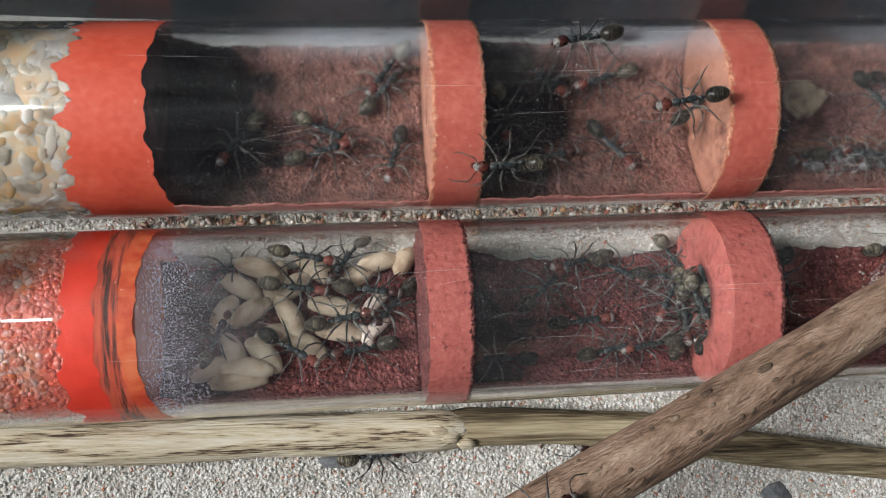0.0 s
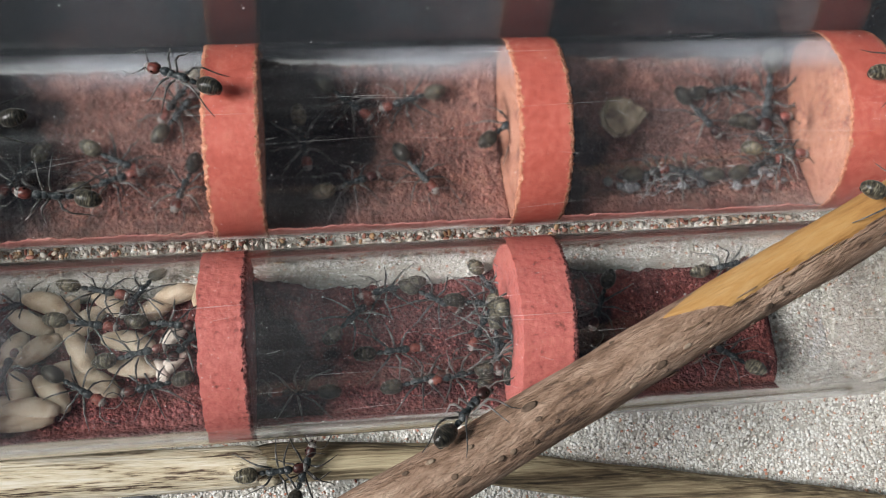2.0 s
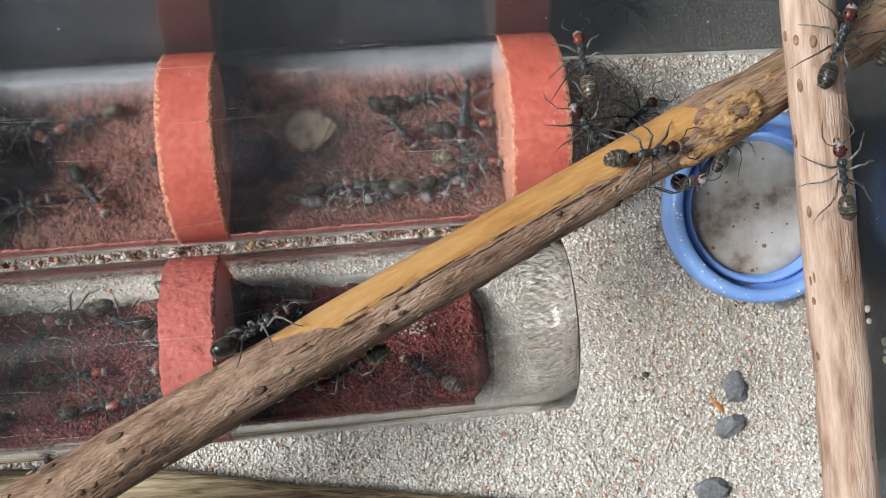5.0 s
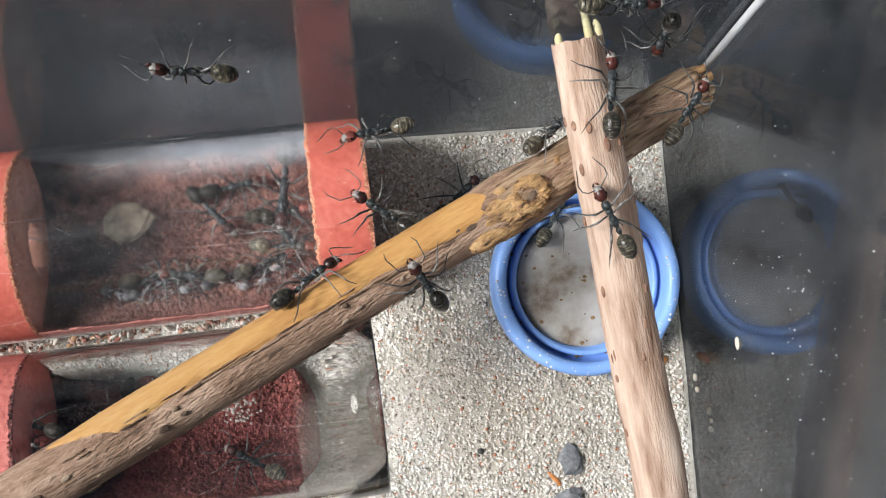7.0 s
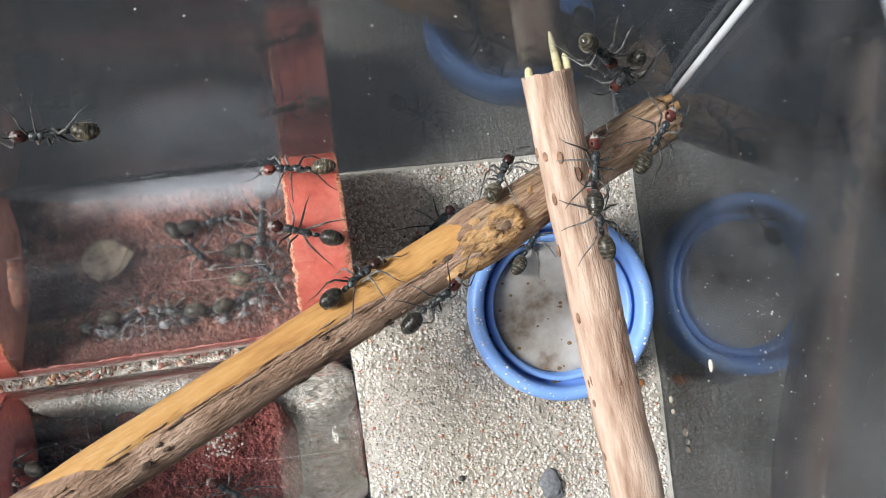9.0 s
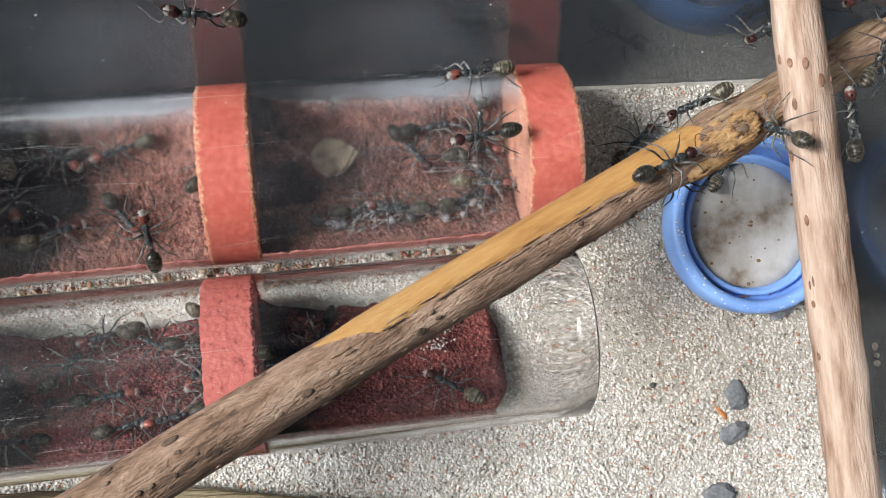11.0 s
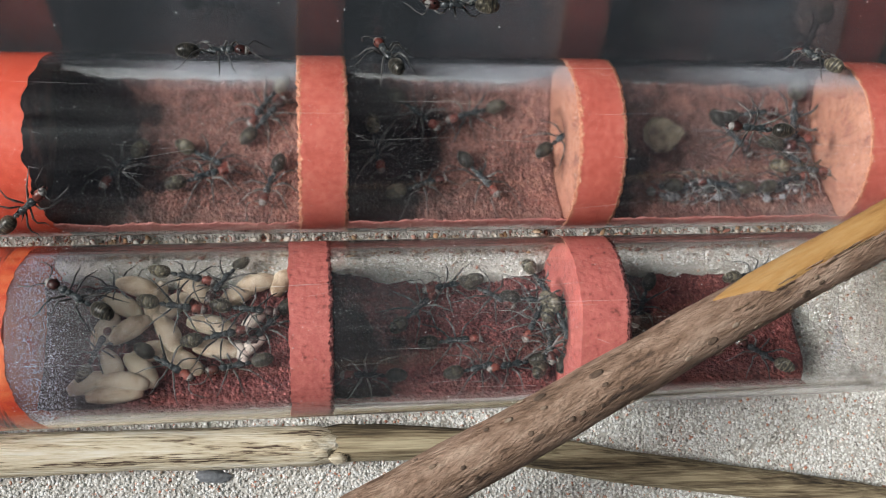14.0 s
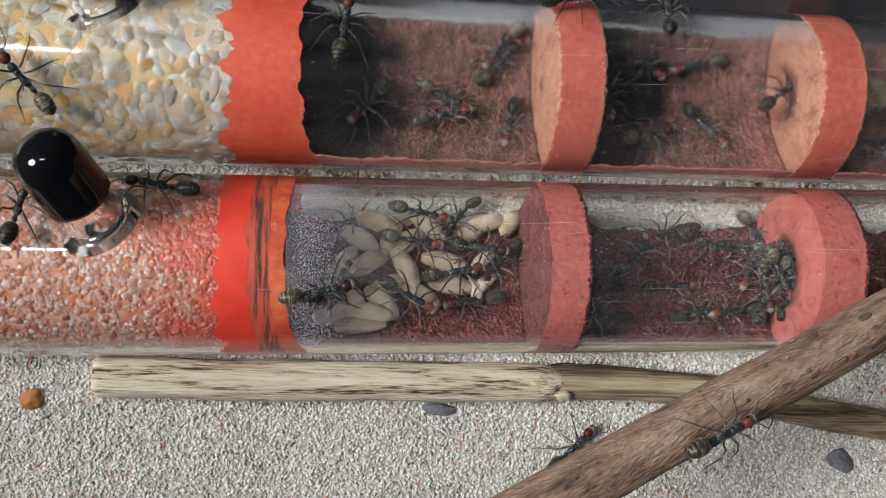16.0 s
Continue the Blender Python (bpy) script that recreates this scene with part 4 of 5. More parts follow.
for _ in range(60):
    a, r = rnd.uniform(0, 6.28), rnd.choice((rnd.uniform(6.4, 7.3), rnd.uniform(8.15, 8.6), rnd.uniform(0, 6.5)))
    s = rnd.uniform(0.06, 0.28)
    ball(bm, (r * math.cos(a), r * math.sin(a), 1.45), (s, s * 0.8, s * 0.4), 6, 4, 0, 0.4)
tagged(part("crumbs", bm, CRUST, dish, "brown crumbs in the cap"), kind="stuff")
bm = bmesh.new()
for _ in range(150):
    a, r = rnd.uniform(0, 6.28), rnd.uniform(8.95, 10.15)
    s = rnd.choice((0.05, 0.07, 0.09, 0.16))
    ball(bm, (r * math.cos(a), r * math.sin(a), 4.15 if r < 9.9 else 4.02), (s, s * 0.8, s * 0.3), 6, 4, 0, 0.4)
tagged(part("rim_specks", bm, DUST, dish, "dried white specks on the rim"), kind="stuff")

# corner edge of the box, its bright highlight built as a pale bead
CORNER_GLINT = material("corner_highlight", (0.62, 0.64, 0.66), 0.25)
bm = bmesh.new()
up = Vector((0, math.sin(radians(WALL_LEAN)), math.cos(radians(WALL_LEAN))))
base = Vector((108.9, WALL_Y + 108.9 * math.tan(radians(1.0)) - 0.6, 0))
tube_along(bm, [base + up * h for h in (12, 20, 35, 55, 72)], [0.25, 0.38, 0.4, 0.45, 0.5], 12)
tagged(part("seam", bm, CORNER_GLINT), "corner edge of the plastic box with its highlight painted whitish", "seam", kind="structure")

# ---- stones, crumbs, litter ----
STONE = varied("grey_stone", [(0.3, (0.10, 0.11, 0.12)), (0.5, (0.19, 0.20, 0.215)), (0.75, (0.32, 0.33, 0.34))], 500, 0.8, 6, 0.08, 2000, fine=2500, per_object=0.2)
AMBER = varied("amber_crumb", [(0.3, (0.35, 0.11, 0.03)), (0.7, (0.60, 0.27, 0.08))], 900, 0.6)
SOIL = material("dark_bead", (0.05, 0.05, 0.045), 0.7)


def stone(x, y, sx, sy, sz, rot, seed):
    bm = bmesh.new()
    got = bmesh.ops.create_icosphere(bm, subdivisions=2, radius=1)
    for v in got["verts"]:
        d = v.co.normalized()
        k = 1 + 0.45 * noise.noise(d * 1.4 + Vector((seed, 0, 0))) + 0.06 * noise.noise(d * 5 + Vector((seed, 0, 0)))
        v.co = Vector((d.x * sx, d.y * sy, max(d.z, -0.3) * sz)) * k
    ob = part("pebble", bm, STONE, m=mm(x, y, sand_height(x, y) + 0.28 * sz, 0, 0, rot), smooth=False)
    return tagged(ob, "small angular grey stone lying on the sand", "stone", "stones")


for k, a in enumerate([(96.0, -13.2, 1.35, 1.7, 0.7, 10), (95.2, -17.3, 1.9, 1.15, 0.7, 25), (93.1, -24.2, 2.0, 1.6, 0.8, 5), (102.4, -3.2, 1.9, 1.4, 0.7, 30), (0.9, -22.3, 1.8, 0.85, 0.6, -6), (49.6, -27.4, 1.9, 1.3, 0.7, -15)]):
    stone(*a, 3.3 * k)
bm = bmesh.new()
ball(bm, (0, 0, 0.25), (0.4, 0.36, 0.36), 12, 8, 0, 0.3)
tagged(part("seed", bm, SOIL, m=mm(86, -11.2, sand_height(86, -11.2))), "tiny dark seed on the sand", "seed")
for x, y, r, w, seed in ((-41.9, -22.2, 1.25, 1.0, 1), (93.9, -15.0, 1.1, 0.3, 2), (107.0, -3.5, 0.9, 0.5, 3)):
    bm = bmesh.new()
    ball(bm, (0, 0, 0), (r, w, w * 0.7), 14, 9, 0, 0.45)
    tagged(part("resin_crumb", bm, AMBER, m=mm(x, y, sand_height(x, y) + 0.3 * w, 0, 0, -50 if seed == 2 else 15 * seed)), "rusty orange crumb on the sand", "crumb", "crumbs")

LITTER = by_island("scattered_litter", [(0.0, (0.26, 0.10, 0.05)), (0.2, (0.42, 0.26, 0.14)), (0.35, (0.52, 0.46, 0.39)), (0.58, (0.60, 0.57, 0.53)), (0.7, (0.42, 0.21, 0.16)), (0.85, (0.20, 0.07, 0.05)), (1.0, (0.07, 0.05, 0.04))], 0.8, 0.05, 900)
GRAINS = by_island("loose_grains", [(0.0, (0.10, 0.095, 0.09)), (0.14, (0.22, 0.20, 0.18)), (0.18, (0.50, 0.475, 0.435)), (0.38, (0.64, 0.62, 0.58)), (0.58, (0.76, 0.75, 0.72)), (0.80, (0.88, 0.88, 0.87)), (0.825, (0.62, 0.44, 0.33)), (0.86, (0.50, 0.22, 0.15))], 0.75, 0.05, 1500)

GRAINS.node_tree.nodes["Principled BSDF"].inputs["Roughness"].default_value = 0.95
GRAINS.node_tree.nodes["Principled BSDF"].inputs["Specular IOR Level"].default_value = 0.15
patchy(GRAINS, (0.096, 0.004, 0.0), 0.042)


def scatter(name, label, category, mat, spots, parent=None):
    """Many small uneven grains in one mesh; spots: x, y, z, radius, stretch of each."""
    ico = bmesh.new()
    bmesh.ops.create_icosphere(ico, subdivisions=1, radius=1)
    ico.verts.ensure_lookup_table()
    bv, bf = np.array([v.co[:] for v in ico.verts]), np.array([[v.index for v in f.verts] for f in ico.faces])
    ico.free()
    sp, n = np.array(spots), len(spots)
    rg = np.random.default_rng(len(spots))
    q = rg.normal(size=(n, 4))
    q /= np.linalg.norm(q, axis=1)[:, None]
    w, x, y, z = q.T
    rot = np.stack([1 - 2 * (y * y + z * z), 2 * (x * y - z * w), 2 * (x * z + y * w), 2 * (x * y + z * w), 1 - 2 * (x * x + z * z), 2 * (y * z - x * w), 2 * (x * z - y * w), 2 * (y * z + x * w), 1 - 2 * (x * x + y * y)], 1).reshape(n, 3, 3)
    c = bv[None] * np.stack([sp[:, 4], np.ones(n), np.full(n, 0.78)], 1)[:, None, :]
    c = np.einsum("nij,nkj->nki", rot, c) * (sp[:, 3, None] * rg.uniform(0.78, 1.22, (n, len(bv))))[..., None]
    co = (c + sp[:, None, :3]) * MM
    faces = (bf[None] + (np.arange(n) * len(bv))[:, None, None]).reshape(-1, 3)
    me = bpy.data.meshes.new(name)
    me.from_pydata(co.reshape(-1, 3), [], faces)
    me.polygons.foreach_set("use_smooth", [True] * len(me.polygons))
    me.materials.append(mat)
    ob = new(name, me)
    if parent is not None:
        ob.parent = parent
    return tagged(ob, label, category, kind="stuff")


random.seed(77)
spots = []
for x0, x1, y0, y1, n in ((-50, 109, -34, -14.5, 66000), (76.2, 109.3, -14.5, 23.3, 20500), (-50, 76, 2.0, 6.5, 9000), (62, 76.2, -15.5, 2.5, 4200), (-50, 76, -3.0, 2.0, 3500), (-50, 76, 10, 22, 3500)):
    for _ in range(n):
        x, y = random.uniform(x0, x1), random.uniform(y0, y1)
        spots.append((x, y, sand_height(x, y) + random.uniform(-0.04, 0.05), random.choice((0.09, 0.12, 0.15, 0.18, 0.23)), random.uniform(0.9, 1.6)))
scatter("sand_grains", "loose pale sand grains", "sand", GRAINS, spots)
spots = []
for _ in range(1000):
    x = random.uniform(-20, 72)
    y = 3.1 + 0.034 * x + random.gauss(0, 0.35)
    spots.append((x, y, 0.25 + random.uniform(-0.2, 1.3) * (1 if x < 40 else 0.6), random.choice((0.07, 0.1, 0.14, 0.2, 0.3)), random.uniform(1, 2.2)))
for _ in range(170):
    x, y = random.uniform(-50, 108), random.uniform(-40, -15)
    spots.append((x, y, sand_height(x, y) + 0.12, random.uniform(0.06, 0.22), random.uniform(1, 2)))
scatter("litter", "scattered white, brown and dark nest litter", "litter", LITTER, spots)
spots = []
random.seed(5)
for _ in range(300):
    y, z = random.choice((random.uniform(-30, 22), random.gauss(2, 6))), random.choice((random.uniform(2, 45), random.gauss(28, 5)))
    spots.append((WALL_X - 0.02 - 0.0122 * y, y, z, random.choice((0.02, 0.02, 0.025, 0.03, 0.03, 0.04, 0.06)), random.uniform(1, 2)))
for _ in range(110):
    x, z = random.uniform(-20, 106), random.uniform(3, 45)
    spots.append((x, WALL_Y + 0.01746 * x + z * math.tan(radians(WALL_LEAN)) - 0.02, z, random.choice((0.04, 0.05, 0.08)), random.uniform(1, 2)))
scatter("wall_specks", "dried white specks on the plastic walls", "specks", DUST, spots)

# dried droppings stuck on the end wall, a clear vial lying outside it
CRUST_PALE = varied("pale_crust", [(0.3, (0.45, 0.38, 0.26)), (0.7, (0.72, 0.70, 0.66))], 1500, 0.7, 4, 0.1, 3000)
for y, z, ry, rz in ((-0.7, 16.0, 0.28, 0.7), (-5.0, 4.0, 0.5, 0.45), (-6.3, 4.2, 0.45, 0.35), (-8.2, 7.0, 0.5, 0.5), (-9.2, 7.2, 0.35, 0.3), (-10.1, 7.1, 0.55, 0.4)):
    bm = bmesh.new()
    ball(bm, (0, 0, 0), (0.22, rz, ry), 12, 8, 0, 0.5)
    tagged(part("crust", bm, CRUST_PALE, m=mm(WALL_X - 0.0122 * y - 0.12, y, z)), "pale dried crust stuck to the plastic wall", "crust", "crusts")
bm = bmesh.new()
prof = [(0.02, 0.0), (1.2, 0.25), (2.3, 0.9), (3.1, 2.0), (3.5, 3.5), (3.5, 22), (3.9, 22.6), (3.9, 24), (3.1, 24), (3.0, 22), (3.0, 3.6), (2.6, 2.3), (1.9, 1.4), (1.0, 0.85), (0.02, 0.65)]
loft(bm, [[(r * math.cos(6.2832 * k / 40), -d, r * math.sin(6.2832 * k / 40)) for k in range(40)] for d, r in [(b, a) for a, b in prof]])
vial = tagged(part("vial", bm, CLOUDY, m=mm(117.8, -22.6, -5.4, 0, 0, 4)), "small cloudy clear plastic vial lying outside the box", "vial")
vial.visible_shadow = False

# a reflection in the end wall, built as a pale bar outside the box
GLARE_BAR = varied("pale_wall_glare", [(0.3, (0.30, 0.32, 0.36)), (0.7, (0.38, 0.40, 0.44))], 200, 0.4, 4, 0.02, 900)
bm = bmesh.new()
box(bm, (-1.5, -40, 0), (1.5, 40, 2.2))
bmesh.ops.bevel(bm, geom=bm.edges[:], offset=0.5, segments=3, affect="EDGES")
tagged(part("plastic_strip", bm, GLARE_BAR, m=mm(150.9, 42, -9, 0, 0, 8)), "pale bar outside the box, added for a reflection in the wall", "strip")

# ---- brood, chip and remains inside the tubes ----
COCOON = varied("cream_silk", [(0.3, (0.24, 0.16, 0.10)), (0.42, (0.42, 0.325, 0.23)), (0.56, (0.54, 0.45, 0.345)), (0.75, (0.64, 0.57, 0.47))], 420, 0.6, 5, 0.12, 1600, per_object=0.2)
LARVA = varied("pale_larva", [(0.3, (0.62, 0.52, 0.45)), (0.7, (0.74, 0.68, 0.62))], 300, 0.4, 4, 0.05, 900)
CHIP = varied("grey_beige_chip", [(0.34, (0.06, 0.045, 0.032)), (0.45, (0.19, 0.145, 0.10)), (0.7, (0.31, 0.25, 0.18))], 900, 0.8, 5, 0.1, 1500)


def bed_point(spec, shape, v):
    """The height of a chamber floor over the tube's axis, and its slope in degrees, at v across it."""
    r = spec["r"] - WALL
    a0, a1, sag = radians(shape[0]), radians(shape[1]), shape[2]
    p0, p1 = Vector((r * math.sin(a0), r * math.cos(a0))), Vector((r * math.sin(a1), r * math.cos(a1)))
    f = min(max((v - p0.x) / (p1.x - p0.x), 0.03), 0.97)
    d = (p1 - p0).normalized()
    n = Vector((-d.y, d.x)) if d.x > 0 else Vector((d.y, -d.x))
    p = p0.lerp(p1, f) - n * sag * math.sin(math.pi * f)
    tang = (p1 - p0) - n * sag * math.pi * math.cos(math.pi * f)
    return p.y, math.degrees(math.atan(tang.y / tang.x))


CRUMBS_UP = by_island("loose_brown_crumbs", [(0.0, (0.10, 0.05, 0.042)), (0.35, (0.24, 0.105, 0.083)), (0.7, (0.38, 0.17, 0.13)), (1.0, (0.52, 0.30, 0.24))], 0.85, 0.05, 2200)
CRUMBS_LO = by_island("loose_red_crumbs", [(0.0, (0.07, 0.025, 0.027)), (0.35, (0.22, 0.06, 0.058)), (0.7, (0.40, 0.12, 0.11)), (1.0, (0.54, 0.24, 0.22))], 0.85, 0.05, 2200)
rnd = random.Random(404)
for tube, spec, shape, floors, mat, count in ((upper, UP, BED_U, UP_FLOORS, CRUMBS_UP, 2600), (lower, LO, BED_L, LO_FLOORS, CRUMBS_LO, 2900)):
    for u0, u1, dark in floors:
        spots = []
        for _ in range(count):
            u, v = rnd.uniform(u0 + 0.2, u1 - (2.6 if u1 == 68.8 else 0.2)), rnd.uniform(-7.4, 7.4)
            z, _s = bed_point(spec, shape, v)
            if math.hypot(v, z) < spec["r"] - WALL - 0.15:
                spots.append((u, v, z + rnd.uniform(-0.12, 0.12), rnd.choice((0.06, 0.09, 0.12, 0.16)), rnd.uniform(1, 1.5)))
        scatter("floor_crumbs", "loose plaster crumbs on the chamber floor", "", frass_and_shade(mat, *dark), spots, tube)


def in_tube(spec, shape, u, v, head, lift=0.0):
    z, slope = bed_point(spec, shape, v)
    return mm(0, spec["y"], spec["z"], 0, 0, spec["turn"]) @ mm(u, v, z + lift, slope, 0, 0) @ pose(0, 0, 0, 0, 0, head)


def grub(length, r, bend, mat, name, label, m):
    bm = bmesh.new()
    k = 12
    pts = [(length * (i / k - 0.5), bend * math.sin(math.pi * i / k), 0) for i in range(k + 1)]
    rad = [r * max(0.12, math.sin(math.pi * (0.06 + 0.88 * i / k)) ** 0.55) for i in range(k + 1)]
    tube_along(bm, pts, rad, 14)
    return tagged(part(name, bm, mat, m=m), label, "ant brood", "brood")


for u, v, h, ln, lift in [(-6.9, 4.8, -20, 4.4, 1.9), (-3.9, -0.2, -62, 4.6, 1.7), (-7.6, 0.3, 32, 4.3, 1.6), (0.7, 0.4, -14, 5.0, 1.0), (5.5, 5.0, 12, 4.0, 1.1), (-8.7, 2.9, -30, 4.2, 1.0), (-8.8, -6.3, 4, 5.2, 1.3), (-8.0, -5.2, -4, 4.8, 1.9), (1.2, -2.1, -10, 4.6, 1.0), (-6.5, -4.0, -48, 4.4, 1.0), (-2.3, -3.3, -30, 4.4, 1.0), (8.4, 5.2, 60, 3.4, 1.0), (-3.4, 2.6, 40, 4.2, 0.9), (-10.2, 0.2, 60, 4.0, 0.9), (-5.4, -2.2, 15, 4.0, 0.9), (-9.6, -3.6, -70, 4.0, 0.8), (-5.0, 3.4, 75, 4.2, 1.1), (3.4, 3.6, 30, 4.0, 0.9), (-1.2, 4.6, -40, 4.2, 0.9), (-11.4, -5.2, 20, 4.2, 0.9)]:
    grub(ln * 1.08, 1.13, 0.25, COCOON, "cocoon", "cream silk ant cocoon in the brood pile", in_tube(LO, BED_L, u, v, h, lift))
for u, v, h, ln in [(5.0, 0.5, 42, 3.4), (5.1, -2.0, 45, 3.3), (3.6, -2.6, -70, 2.6)]:
    grub(ln, 0.75, 0.35, LARVA, "larva", "pale curved ant larva beside the cocoons", in_tube(LO, BED_L, u, v, h, 1.0))
bm = bmesh.new()
rim = [(-2.3, -0.5), (-1.9, -1.2), (-1.3, -1.9), (-0.2, -2.0), (0.7, -1.8), (1.6, -1.0), (2.5, -0.3), (1.9, 0.5), (1.2, 1.5), (0.2, 1.9), (-0.7, 2.0), (-1.5, 1.5), (-2.0, 0.7)]
for lift, size, turn_by in ((0.0, 1.12, 0.0), (0.34, 0.94, 0.22)):
    levels = []
    for h, k in ((0.0, 0.97), (0.12, 1.0), (0.24, 0.95), (0.27, 0.55), (0.25, 0.05)):
        ring = []
        for j, (x, y) in enumerate(rim):
            q = Vector((x * size * k, y * size * k)) * (1 + 0.09 * noise.noise(Vector((j * 1.7, lift * 9, 1))))
            q.rotate(Matrix.Rotation(turn_by, 2))
            ring.append((q.x, q.y, lift + h + 0.16 * abs(q.x + 0.5 * q.y - 0.4) - 0.05 + 0.12 * noise.noise(Vector((q.x, q.y, lift)))))
        levels.append(ring)
    loft(bm, levels)
tagged(part("chip", bm, CHIP, m=in_tube(UP, BED_U, 51.4, 1.6, 10, 1.1), smooth=False), "flaky beige bark chip on the chamber floor", "chip")

# ---- ants ----
HEAD = varied("red_brown_head", [(0.34, (0.016, 0.009, 0.009)), (0.52, (0.06, 0.017, 0.014)), (0.72, (0.19, 0.052, 0.038))], 1500, 0.35, 4, 0.02, 6000, per_object=0.3)
FACE = varied("silvery_face", [(0.3, (0.07, 0.06, 0.055)), (0.7, (0.40, 0.385, 0.365))], 5000, 0.5, 3, 0.03, 8000)
BODY = varied("blue_black_body", [(0.3, (0.008, 0.010, 0.012)), (0.52, (0.035, 0.042, 0.046)), (0.72, (0.26, 0.28, 0.28))], 2600, 0.26, 5, 0.08, 5000)
GASTER = varied("bronze_gaster", [(0.26, (0.010, 0.010, 0.009)), (0.46, (0.028, 0.026, 0.022)), (0.62, (0.085, 0.076, 0.055)), (0.80, (0.33, 0.295, 0.21))], 2200, 0.22, 5, 0.04, 6000, stretch=(2.2, 0.8, 0.8), per_object=0.26)
BAND = material("dark_band", (0.012, 0.012, 0.011), 0.3)
LIMB = varied("dark_limb", [(0.32, (0.012, 0.012, 0.013)), (0.52, (0.05, 0.05, 0.049)), (0.72, (0.20, 0.197, 0.19))], 1500, 0.28, 3, per_object=0.24)
for m, w in ((GASTER, 0.35), (LIMB, 0.3), (BODY, 0.2), (FACE, 0.5)):
    hairs = m.node_tree.nodes["Principled BSDF"]
    hairs.inputs["Sheen Weight"].default_value, hairs.inputs["Sheen Roughness"].default_value = w, 0.35
    hairs.inputs["Sheen Tint"].default_value = (1.0, 0.96, 0.86, 1)
EYE = material("ant_eye", (0.004, 0.004, 0.004), 0.1)


def leg_points(kind, side, phase):
    """Hip, and the leg's line from it: knee, ankle, foot."""
    p = 0.35 * phase
    hip, line = {
        0: ((1.35, 0.32, 0.95), [(0, 0, 0), (0.55 + p, 0.75, 0.55), (0.95 + p, 1.35, 0.35), (1.5 + p, 2.0, -0.55), (2.0 + p, 2.45, -0.93)]),
        1: ((0.75, 0.34, 0.9), [(0, 0, 0), (0.05 - p, 0.95, 0.65), (-0.1 - p, 1.6, 0.5), (-0.25 - p, 2.5, -0.5), (-0.45 - p, 3.1, -0.88)]),
        2: ((0.15, 0.32, 0.9), [(0, 0, 0), (-0.75 + p, 0.8, 0.75), (-1.35 + p, 1.35, 0.6), (-2.3 + p, 2.1, -0.45), (-3.0 + p, 2.6, -0.88)]),
    }[kind]
    return (hip[0], hip[1] * side, hip[2]), [(x, y * side, z) for x, y, z in line]


